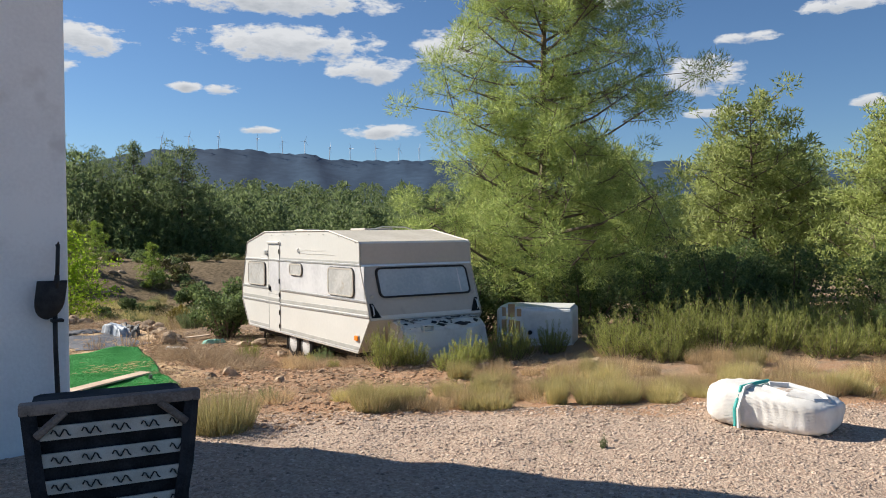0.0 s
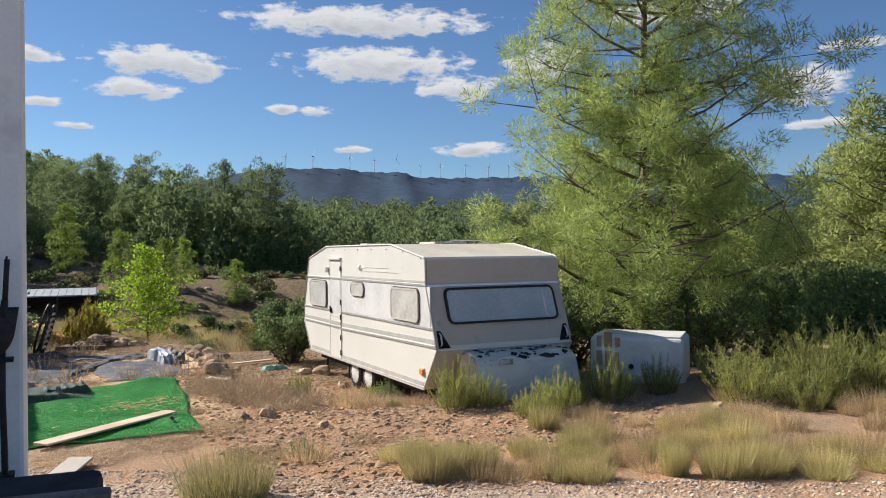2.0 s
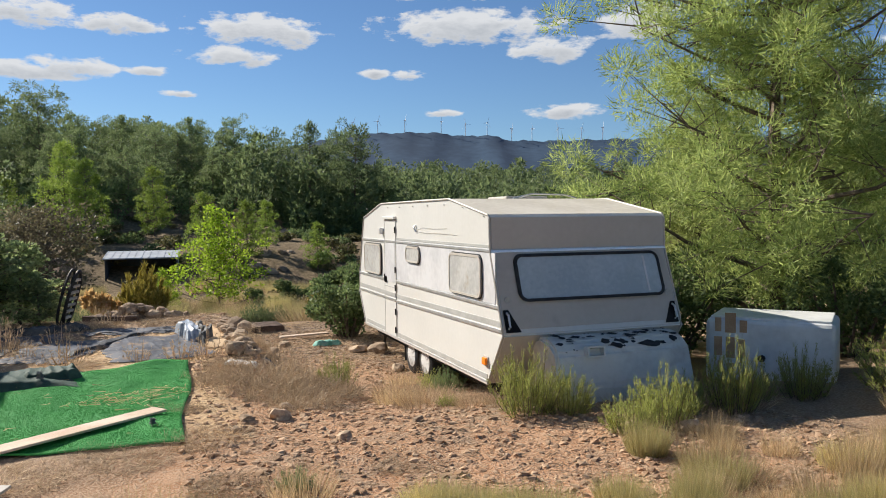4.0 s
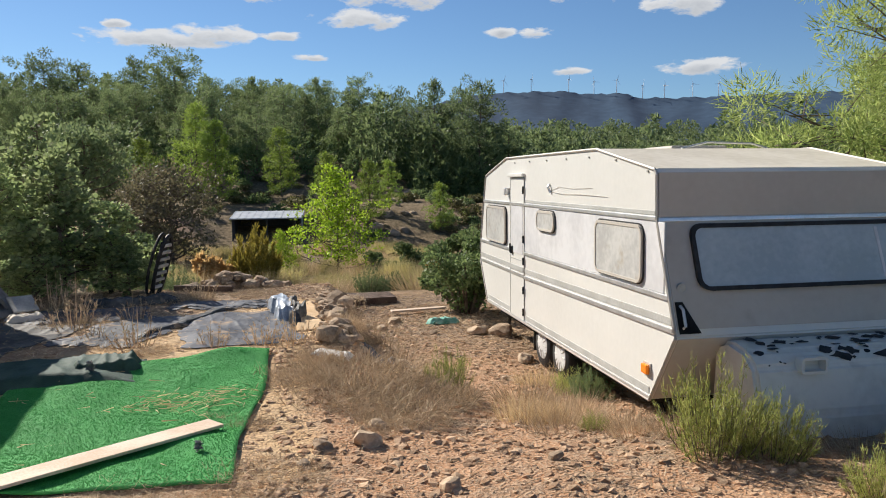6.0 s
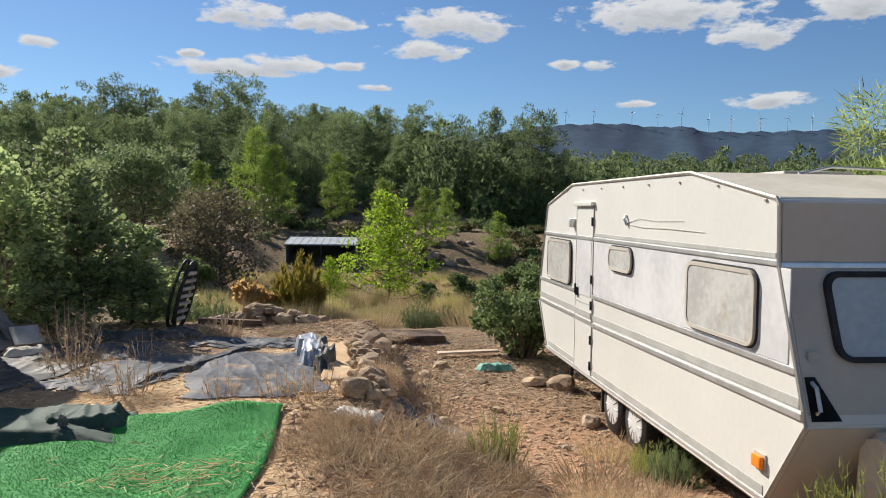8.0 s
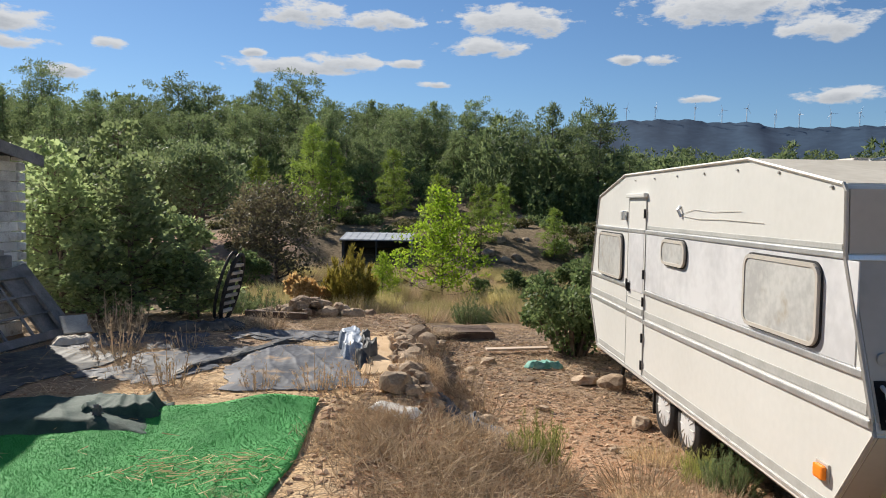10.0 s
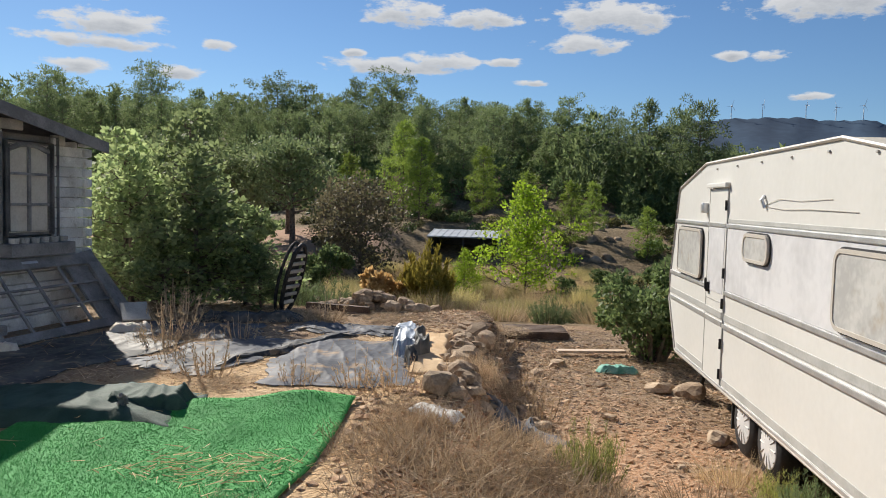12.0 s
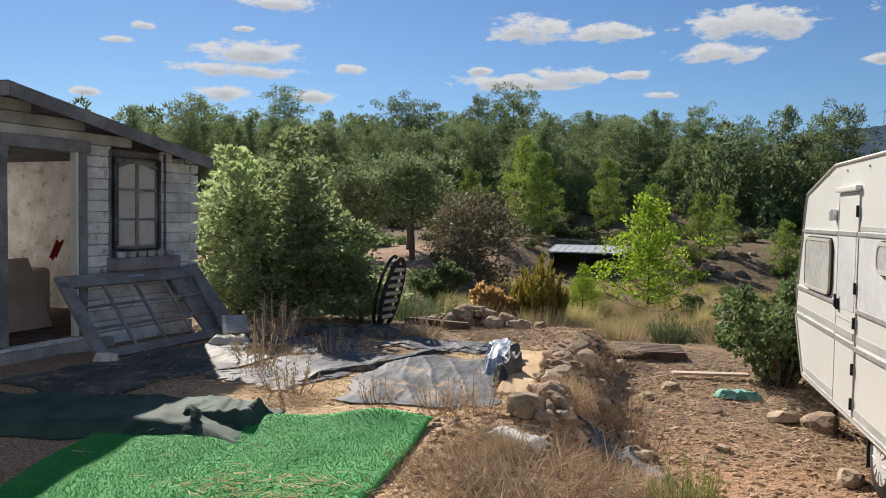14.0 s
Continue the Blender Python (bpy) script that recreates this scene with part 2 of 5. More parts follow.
M["scrubleaf"] = leaf_mat("scrub_leaves", (0.08, 0.085, 0.035), (0.20, 0.185, 0.08))
M["broom"] = leaf_mat("broom_leaves", (0.24, 0.27, 0.065), (0.44, 0.45, 0.16), trans=0.45)
M["ochre"] = leaf_mat("ochre_leaves", (0.58, 0.36, 0.14), (0.74, 0.51, 0.24), trans=0.58)
M["mustard"] = leaf_mat("mustard_leaves", (0.22, 0.19, 0.035), (0.38, 0.31, 0.07))
M["straw"] = leaf_mat("straw", (0.36, 0.26, 0.14), (0.66, 0.51, 0.31), 0.7)
M["strawgreen"] = leaf_mat("green_straw", (0.40, 0.36, 0.14), (0.62, 0.53, 0.27), 0.7)
M["twig"] = leaf_mat("dry_twigs", (0.30, 0.21, 0.13), (0.68, 0.53, 0.36), 0.8, 0.2)
M["turf"] = leaf_mat("plastic_turf", (0.045, 0.29, 0.07), (0.065, 0.36, 0.09), 0.7, 0.2)
M["turfbase"] = mat("turf_base", (0.04, 0.27, 0.06), (0.06, 0.34, 0.08), 5, 0.8, 0.2, 160)
M["board"] = mat("pale_board", (0.52, 0.385, 0.28), (0.67, 0.53, 0.42), 3, 0.7, 0.1, 60)
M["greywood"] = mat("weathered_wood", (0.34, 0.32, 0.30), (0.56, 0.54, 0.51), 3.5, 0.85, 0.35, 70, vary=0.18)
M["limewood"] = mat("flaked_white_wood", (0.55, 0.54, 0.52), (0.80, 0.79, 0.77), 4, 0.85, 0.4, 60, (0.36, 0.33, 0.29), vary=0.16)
M["darkwood"] = mat("dark_wood", (0.16, 0.155, 0.16), (0.29, 0.28, 0.28), 4, 0.8, 0.3, 60)
M["felt"] = mat("roof_felt", (0.035, 0.035, 0.04), (0.09, 0.09, 0.095), 5, 0.9, 0.3)
M["brownwood"] = mat("old_pallet_wood", (0.07, 0.045, 0.035), (0.17, 0.115, 0.085), 5, 0.85, 0.3)
M["stone"] = mat("limestone", (0.25, 0.175, 0.115), (0.46, 0.35, 0.245), 4, 0.92, 0.7, 40, vary=0.28)
M["pebble"] = mat("gravel_stone", (0.37, 0.265, 0.20), (0.56, 0.45, 0.355), 9, 0.9, 0.3, vary=0.45, island=True)
M["rubble"] = mat("soil_clod", (0.32, 0.19, 0.11), (0.50, 0.35, 0.23), 9, 0.95, 0.4, vary=0.3, island=True)
M["plastic"] = mat("grey_sheeting", (0.085, 0.09, 0.102), (0.165, 0.17, 0.187), 2.2, 0.6, 0.25, 18, (0.36, 0.26, 0.17), spec=0.07)
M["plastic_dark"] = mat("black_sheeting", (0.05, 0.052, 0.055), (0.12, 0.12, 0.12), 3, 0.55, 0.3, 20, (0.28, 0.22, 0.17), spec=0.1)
M["foil"] = mat("pale_foil", (0.22, 0.26, 0.32), (0.48, 0.53, 0.60), 7, 0.4, 0.2)
M["net"] = mat("shade_net", (0.018, 0.045, 0.036), (0.045, 0.085, 0.07), 6, 0.75, 0.3, 200)
M["paper"] = mat("paper_scrap", (0.60, 0.52, 0.44), (0.74, 0.67, 0.58), 5, 0.8, 0.1)
M["iron"] = mat("black_iron", (0.012, 0.012, 0.014), (0.035, 0.033, 0.033), 9, 0.6, 0.2)
M["webbing"] = mat("pale_webbing", (0.48, 0.44, 0.38), (0.62, 0.58, 0.52), 6, 0.85, 0.15, 120)
M["framewood"] = mat("frame_wood", (0.15, 0.115, 0.095), (0.30, 0.24, 0.20), 5, 0.8, 0.2)
M["blackcloth"] = mat("black_cloth", (0.012, 0.013, 0.016), (0.035, 0.036, 0.042), 6, 0.9, 0.15)
M["leather"] = mat("cream_leather", (0.50, 0.42, 0.33), (0.64, 0.56, 0.46), 3, 0.5, 0.12)
M["red"] = plain("red_cloth", (0.5, 0.04, 0.035), 0.7)
M["sheetmetal"] = mat("shed_metal", (0.34, 0.37, 0.41), (0.43, 0.46, 0.50), 1.5, 0.55, 0.05)
M["shedwall"] = mat("shed_wall", (0.03, 0.035, 0.045), (0.06, 0.07, 0.08), 1.5, 0.7, 0.1)
# the haze of distance is painted into this dark blue base colour
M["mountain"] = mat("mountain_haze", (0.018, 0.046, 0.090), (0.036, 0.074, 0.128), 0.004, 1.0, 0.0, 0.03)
M["turbine"] = plain("turbine_white", (0.65, 0.68, 0.72), 0.6)
M["curtain"] = mat("pale_curtain", (0.52, 0.47, 0.41), (0.64, 0.59, 0.52), 3, 0.9, 0.1)
M["inner"] = mat("inner_wall", (0.68, 0.65, 0.62), (0.78, 0.75, 0.72), 2, 0.8, 0.1)
M["cover"] = mat("cover_paint", (0.58, 0.55, 0.50), (0.70, 0.67, 0.61), 1.4, 0.55, 0.06, 14, (0.50, 0.46, 0.41))
M["sand"] = mat("orange_sand", (0.54, 0.36, 0.20), (0.66, 0.48, 0.30), 4, 0.95, 0.4, 60)
M["tarp"] = leaf_mat("pale_tarpaulin", (0.80, 0.77, 0.73), (0.86, 0.83, 0.79), 0.7, 0.8)
M["tealrag"] = mat("teal_rag", (0.10, 0.30, 0.24), (0.24, 0.46, 0.38), 9, 0.8, 0.4)

# ---------------------------------------------------------------- mesh helpers
def ss(a, b, v):
    t = np.clip((v - a) / (b - a), 0, 1)
    return t * t * (3 - 2 * t)


def as_mesh(name, src):
    if isinstance(src, bpy.types.Mesh):
        return src
    me = bpy.data.meshes.new(name)
    src.to_mesh(me)
    src.free()
    return me


def part(name, src, material, parent=None, label="", smooth=False):
    me = as_mesh(name, src)
    if not me.materials:
        me.materials.append(material)
    if smooth:
        me.polygons.foreach_set("use_smooth", [True] * len(me.polygons))
    ob = new(name, me)
    if parent is not None:
        ob.parent = parent
    return tagged(ob, label) if label else ob


def thing(name, m=None, label="", category="", group="", kind=""):
    ob = new(name)
    ob.empty_display_size = 0.1
    if m is not None:
        ob.matrix_world = m
    return tagged(ob, label, category, group, kind)


def box(x0, x1, y0, y1, z0, z1, bevel=0.0, seg=2, bm=None):
    bm = bm or bmesh.new()
    vs = bmesh.ops.create_cube(bm, size=1.0)["verts"]
    for v in vs:
        v.co = Vector((x0 + (v.co.x + .5) * (x1 - x0), y0 + (v.co.y + .5) * (y1 - y0), z0 + (v.co.z + .5) * (z1 - z0)))
    if bevel:
        es = list({e for v in vs for e in v.link_edges})
        bmesh.ops.bevel(bm, geom=es, offset=bevel, segments=seg, affect="EDGES", profile=0.6)
    return bm


def rod(p, q, r, r2=None, seg=8, bm=None):
    bm = bm or bmesh.new()
    p, q = Vector(p), Vector(q)
    d = q - p
    m = Matrix.Translation((p + q) / 2) @ d.to_track_quat("Z", "Y").to_matrix().to_4x4()
    bmesh.ops.create_cone(bm, cap_ends=True, segments=seg, radius1=r, radius2=r if r2 is None else r2, depth=d.length, matrix=m)
    return bm


def tube(points, r, seg=8):
    """A bent tube through the points."""
    bm = bmesh.new()
    pts = [Vector(p) for p in points]
    rings = []
    for i, p in enumerate(pts):
        d = (pts[min(i + 1, len(pts) - 1)] - pts[max(i - 1, 0)]).normalized()
        q = d.to_track_quat("Z", "Y")
        rr = r[i] if isinstance(r, (list, tuple)) else r
        rings.append([bm.verts.new(p + q @ Vector((math.cos(a) * rr, math.sin(a) * rr, 0))) for a in [k * 2 * math.pi / seg for k in range(seg)]])
    for a, b in zip(rings, rings[1:]):
        for k in range(seg):
            bm.faces.new((a[k], a[(k + 1) % seg], b[(k + 1) % seg], b[k]))
    bm.faces.new(rings[0][::-1]); bm.faces.new(rings[-1])
    return bm


def prism(profile, x0, x1, bevel=0.0, seg=2):
    """A (y, z) outline drawn out along x."""
    bm = bmesh.new()
    a = [bm.verts.new((x0, y, z)) for y, z in profile]
    b = [bm.verts.new((x1, y, z)) for y, z in profile]
    bm.faces.new(a); bm.faces.new(b[::-1])
    k = len(profile)
    for i in range(k):
        bm.faces.new((a[i], b[i], b[(i + 1) % k], a[(i + 1) % k]))
    bmesh.ops.recalc_face_normals(bm, faces=bm.faces)
    if bevel:
        bmesh.ops.bevel(bm, geom=list(bm.edges), offset=bevel, segments=seg, affect="EDGES")
    return bm


def sheet(fn, nu, nv, thick=0.004):
    """A thin sheet: fn(u, v) over the unit square, with an underside and edges."""
    bm = bmesh.new()
    top = [[bm.verts.new(fn(i / nu, j / nv)) for j in range(nv + 1)] for i in range(nu + 1)]
    low = [[bm.verts.new(top[i][j].co - Vector((0, 0, thick))) for j in range(nv + 1)] for i in range(nu + 1)]
    for i in range(nu):
        for j in range(nv):
            bm.faces.new((top[i][j], top[i + 1][j], top[i + 1][j + 1], top[i][j + 1]))
            bm.faces.new((low[i][j], low[i][j + 1], low[i + 1][j + 1], low[i + 1][j]))
    rim = [(i, 0) for i in range(nu)] + [(nu, j) for j in range(nv)] + [(i, nv) for i in range(nu, 0, -1)] + [(0, j) for j in range(nv, 0, -1)]
    for (a, b), (c, d) in zip(rim, rim[1:] + rim[:1]):
        bm.faces.new((top[a][b], low[a][b], low[c][d], top[c][d]))
    bmesh.ops.recalc_face_normals(bm, faces=bm.faces)
    return bm


def soup(name, verts, faces):
    me = bpy.data.meshes.new(name)
    me.from_pydata(verts.tolist() if hasattr(verts, "tolist") else verts, [], faces.tolist() if hasattr(faces, "tolist") else faces)
    me.update()
    return me


def unit(v):
    return v / np.maximum(np.linalg.norm(v, axis=-1, keepdims=True), 1e-9)


def blades(P, D, length, width, k, rng, spread=0.8, leaf=False):
    """k narrow blades (or rhombic leaves) at each point P, fanned about the direction D."""
    n = len(P)
    P = np.repeat(P, k, 0)
    D = unit(np.repeat(D, k, 0) + rng.normal(0, spread, (n * k, 3)))
    L = length * rng.uniform(0.6, 1.25, (n * k, 1))
    S = unit(np.cross(D, rng.normal(0, 1, (n * k, 3)))) * width * rng.uniform(0.7, 1.2, (n * k, 1))
    N = n * k
    if leaf:
        V = np.stack([P, P + D * L * .5 + S, P + D * L, P + D * L * .5 - S], 1).reshape(-1, 3)
        F = np.arange(4 * N).reshape(N, 4)
    else:
        V = np.stack([P + S * .5, P - S * .5, P + D * L], 1).reshape(-1, 3)
        F = np.arange(3 * N).reshape(N, 3)
    return V, F


def ground_z(x, y):
    """Height of the ground, from the terrace and the hollow to the wooded hill."""
    x, y = np.asarray(x, float), np.asarray(y, float)
    low = -0.09 * ss(-6, -3, y) - 0.40 * ss(-1.6, 2.6, y) - 0.10 * ss(4, 8, y)
    plat = -0.06 * ss(-6, -2, y) + 0.11 * ss(0, 2.6, y)
    step = ss(-2.25, -1.75, x) * ss(1.6, 2.6, y) + ss(-2.9, -0.6, x) * (1 - ss(1.6, 2.6, y))
    near = plat * (1 - step) + low * step
    near = near + 0.10 * ss(2.5, 5.0, x) * (1 - ss(1, 6, y)) * ss(-6, -2, y) - 0.5 * ss(5.0, 9, y) * (1 - ss(-2.6, -1.6, x)) * ss(6.5, 9.5, y)
    far = -0.62 - 0.75 * ss(9, 17, y) - 0.75 * ss(17, 28, y) + 2.1 * ss(36, 47, y)
    far = far + 1.55 * ss(-6.5, -10, x) * ss(17, 27, y) * (1 - ss(36, 47, y))
    hill = 4.3 * ss(46, 76, y) + 9.0 * ss(74, 140, y)
    far = far + hill * (1 - 0.93 * ss(-3, 22, x)) - 2.0 * ss(4, 14, x) * ss(45, 70, y)
    far = far + 15.0 * ss(10, 60, x) * ss(110, 300, y)
    w = ss(7.5, 11.0, y)
    z = near * (1 - w) + far * w
    z = z + 0.018 * np.sin(x * 3.1 + 1.3 * np.sin(y * 1.7)) * np.sin(y * 2.7 + x) + 0.012 * np.sin(7.3 * x + 2 * y) * np.sin(6.1 * y - 3 * x)
    z = z + ss(14, 30, y) * 0.22 * np.sin(x * .55 + np.sin(y * .31)) * np.sin(y * .43 + 1)
    return z


def gz(x, y):
    return float(ground_z(x, y))

# ---------------------------------------------------------------- ground sheet
def axis(lo, hi, step, far_lo, far_hi, grow):
    mid = list(np.arange(lo, hi + 1e-6, step))
    s, v = step, hi
    while v < far_hi:
        s *= grow
        v += s
        mid.append(v)
    s, v = step, lo
    pre = []
    while v > far_lo:
        s *= grow
        v -= s
        pre.append(v)
    return np.array(pre[::-1] + mid)


gx, gy = axis(-9, 6, 0.14, -4200, 4200, 1.075), axis(-12, 10, 0.14, -3000, 4200, 1.065)
GX, GY = np.meshgrid(gx, gy, indexing="ij")
GZ = ground_z(GX, GY)
nx, ny = GX.shape
idx = np.arange(nx * ny).reshape(nx, ny)
quads = np.stack([idx[:-1, :-1], idx[1:, :-1], idx[1:, 1:], idx[:-1, 1:]], -1).reshape(-1, 4)
me = soup("ground", np.stack([GX, GY, GZ], -1).reshape(-1, 3), quads)
wob = 0.22 * np.sin(2.3 * GX + GY) + 0.15 * np.sin(5.1 * GX - 2 * GY)
gravel = 1 - ss(-0.35, 0.25, GY + 5.25 + 0.68 * GX + wob)
sand = np.maximum(ss(0.36, 0.16, np.abs(GX + 2.62)) * ss(2.4, 3.0, GY) * ss(5.6, 5.0, GY),
                  0.85 * ss(.42, .12, np.abs(GX + 2.88 - 0.05 * (GY - 1) + 0.07 * np.sin(3 * GY)) ) * ss(-1.3, -0.8, GY) * ss(2.2, 1.7, GY))
patch = ss(-.1, .35, np.sin(2.1 * GX + 1.2) * np.cos(1.7 * GY + .5 * GX) + .5 * np.sin(4.3 * GX - 2.2 * GY))
sand = np.maximum(sand, np.maximum(.9 * ss(1.9, 2.3, GY) * ss(3.0, 2.7, GY + .12 * np.sin(5 * GX)), .85 * patch * ss(2.3, 2.8, GY) * ss(5.9, 5.3, GY)) * ss(-5.4, -4.6, GX) * ss(-2.3, -2.7, GX))
litter = np.maximum(0.92 * ss(2.8, 5.0, GY + .5 * np.sin(2 * GX)) * ss(12, 9, GY), 0.8 * ss(-3.0, -4.0, GX) * ss(-3, -1, GY) * ss(9, 7, GY))
litter = np.maximum(litter, 0.6 * ss(.6, 2.2, GX) * ss(-6, -3, GY) * ss(12, 8, GY))
scrubm = ss(9, 13, GY)
red = ss(-7.5, -9.5, GX) * ss(22, 26, GY) * ss(45, 40, GY)
for nm, arr in (("gravel", gravel), ("sand", sand), ("litter", litter), ("scrub", scrubm), ("red", red)):
    me.attributes.new(nm, "FLOAT", "POINT").data.foreach_set("value", arr.reshape(-1).astype(np.float32))
tagged(part("ground", me, M["earth"], smooth=True), "uneven ground of ochre soil, pale gravel and dry litter", "ground", kind="structure")

# ---------------------------------------------------------------- mountain with wind turbines
RIDGE_AZ = (-70, -12, 2, 8.6, 10.7, 13.2, 16, 19.5, 22.3, 23.7, 25.4, 28, 34, 44, 51, 54, 60, 75, 110)
RIDGE_EL = (2.6, 3.3, 4.3, 5.0, 5.5, 6.05, 6.22, 6.25, 5.93, 6.03, 5.58, 5.5, 5.5, 5.35, 5.07, 4.65, 4.1, 3.4, 3.0)


def ridge_deg(a, crest=1.0):
    return float(np.interp(a, RIDGE_AZ, RIDGE_EL)) + crest * (0.05 * math.sin(a * 2.9) + 0.04 * math.sin(a * 6.7 + 1)) - .25 * (1 - crest)


R0 = 3000.0
bm = bmesh.new()
rows = []
for i in range(481):
    a = -70 + i * 0.375
    top = R0 * math.tan(radians(ridge_deg(a)))
    col = []
    for j in range(13):
        f = j / 12
        top = R0 * math.tan(radians(ridge_deg(a, f ** 8)))
        fold = (20 * math.sin(a * .9 + 2 * f) + 8 * math.sin(a * 2.3 - 3 * f)) * math.sin(math.pi * f)
        r = R0 - 900 * (1 - f) + fold
        h = -30 + (top + 30) * (f ** 0.85) + 4 * math.sin(a * 1.7 + 5 * f) * math.sin(math.pi * f)
        col.append(bm.verts.new((r * math.sin(radians(a)), r * math.cos(radians(a)), h)))
    rows.append(col)
for a, b in zip(rows, rows[1:]):
    for j in range(12):
        bm.faces.new((a[j], b[j], b[j + 1], a[j + 1]))
tagged(part("backdrop_mountain", bm, M["mountain"], smooth=True), "distant wooded mountain ridge with its haze painted in as blue", "mountain", kind="structure")


def turbine():
    t = thing("wind_turbine", None, "white wind turbine on the far mountain ridge", "wind turbine", "turbines on the ridge")
    part("tower", rod((0, 0, -6), (0, 0, 46), 1.6, 1.0), M["turbine"], t)
    part("nacelle", box(-1.5, 1.5, -3, 4, 45, 48, .4), M["turbine"], t)
    hubp = Vector((0, -3.6, 46.6))
    part("rotor_hub", rod(hubp + Vector((0, .8, 0)), hubp - Vector((0, 1.2, 0)), 1.4, .6), M["turbine"], t)
    for k in range(3):
        a = radians(20 + 120 * k)
        d = Vector((math.sin(a), 0, math.cos(a)))
        part("rotor_blade", rod(hubp, hubp + d * 24, 0.9, 0.3, 5), M["turbine"], t)
    return t


def ridge_pose(a, turn):
    h = R0 * math.tan(radians(ridge_deg(a)))
    return pose(R0 * math.sin(radians(a)), R0 * math.cos(radians(a)), h, 0, 0, turn)


TURB = (13.8, 15.6, 17.6, 20.3, 22.1, 23.7, 25.5, 27.0, 28.9, 30.6, 32.1)
first = turbine()
first.matrix_world = ridge_pose(TURB[0], 20)
for k, a in enumerate(TURB[1:]):
    copy_thing(first, ridge_pose(a, 20 + 35 * (k % 4)))

# ---------------------------------------------------------------- the white house at the start
H = 7.2
house = thing("house", None, "white plastered house wall with scuffed paint", "house")
part("wall_front", box(-12.5, -4.82, -3.40, -2.37, -0.4, H, .03), M["plaster"], house)
part("wall_back", box(-12.5, -7.6, -2.37, 0.4, -0.4, H - .02, .03), M["plaster"], house)
part("roof", box(-12.5, -4.86, -3.36, -2.41, H, H + .1, .03), M["brownwood"], house)
part("roof", box(-12.5, -7.64, -2.40, 0.36, H, H + .09, .03), M["brownwood"], house)
pipe = thing("drain_pipe", pose(-4.93, -3.46, 0), "black drain pipe clipped to the white wall", "pipe")
part("pipe", tube([(-.02, -.035, 1.3), (-.02, -.04, .9), (-.01, -.04, .5), (0, -.04, -.08)], .022), M["iron"], pipe, smooth=True)
for z in (1.15, .35):
    part("clip", box(-.05, .05, -.075, .055, z, z + .025, .004), M["iron"], pipe)
shovel = thing("shovel", pose(-4.97, -3.44, 1.36), "black iron shovel hung by its handle on the wall", "shovel")


def blade_pt(u, v):
    """A scooped blade, square at the shoulder and rounded at the tip."""
    half = .125 * math.sqrt(max(.02, 1 - max(0, (v - .45) / .55) ** 2.2))
    x = (u - .5) * 2 * half
    return x - .05 * v, -.05 - .05 * math.cos(2.2 * (u - .5)) - .03 * math.sin(3 * v), .17 - .34 * v


part("blade", sheet(blade_pt, 14, 16, .008), M["iron"], shovel, smooth=True)
part("socket", tube([(.03, -.09, .10), (.04, -.085, .22)], [.028, .022], 10), M["iron"], shovel, smooth=True)
part("handle", tube([(.04, -.085, .20), (.055, -.06, .50)], .018, 10), M["iron"], shovel, smooth=True)
part("wall_hook", tube([(.05, .06, .49), (.05, -.08, .49), (.055, -.09, .52)], .008, 6), M["iron"], shovel)

# ---------------------------------------------------------------- armchair lying on its back by the wall
def armchair_frame():
    o = thing("armchair_frame", None, "old armchair lying on its back, showing springs and webbing", "armchair")
    o.matrix_world = pose(-4.96, -6.16, gz(-5, -6.1), 0, 0, -7)
    w, h = 0.49, 0.92
    part("body", box(-w + .03, w - .03, .06, .55, 0.02, h - .04, .05), M["blackcloth"], o)
    part("top_rail", box(-w - .03, w + .03, -.05, .06, h - .07, h, .015), M["framewood"], o)
    part("bottom_rail", box(-w + .10, w - .14, -.03, .05, .02, .13, .012), M["framewood"], o)
    for s, n in ((-1, "side_rail"), (1, "side_rail")):
        part(n, tube([(s * (w - .02), 0, h - .05), (s * (w - .06), 0, .45), (s * (w - .13), 0, 0.02)], [.05, .05, .045], 6), M["blackcloth"], o)
        part("corner_block", rod((s * (w - .06), -.04, h - .20), (s * (w - .22), -.04, h - .06), .025, seg=6), M["framewood"], o)
        part("lower_block", rod((s * (w - .14), -.03, .14), (s * (w - .24), -.03, .02), .022, seg=6), M["framewood"], o)
    for k in range(4):
        z = .19 + k * .165
        part("webbing_strap", box(-w + .06, w - .08, -.005, .012, z, z + .085, .003), M["webbing"], o)
        for q in range(5):
            x0 = -w + .14 + q * .17
            pts = [(x0 + .012 * i, -.018, z + .042 + .022 * math.sin(i * 1.25)) for i in range(10)]
            part("spring", tube(pts, .005, 5), M["iron"], o)
    return o


armchair_frame()

# ---------------------------------------------------------------- caravan
W, VL = 2.22, 5.45
van = thing("caravan", pose(0, 0, 0), "old cream tandem-axle caravan with peeling drawbar cover, parked", "caravan")
PROFILE = [(0.07, -.04), (-.34, .54), (-.31, .62), (-.015, 1.41), (0.0, 1.76), (.03, 1.80), (1.2, 2.0), (4.25, 2.0), (5.32, 1.78), (5.36, 1.74), (5.68, .76), (5.68, .52), (5.27, -.03)]
part("body", prism(PROFILE, 0, W, .012), M["van"], van, "cream painted aluminium body")


def front_y(z):
    return -.34 + (z - .54) / (1.41 - .54) * (.325) if z < 1.41 else -.015 + (z - 1.41) / .35 * .015


def back_y(z):
    return 5.36 + (1.74 - z) / .98 * .32 if z > .76 else 5.68 - max(0, .52 - z) / .55 * .41


def nose_y(z):
    return front_y(z) if z > .54 else -.34 + (.54 - z) / .58 * .41


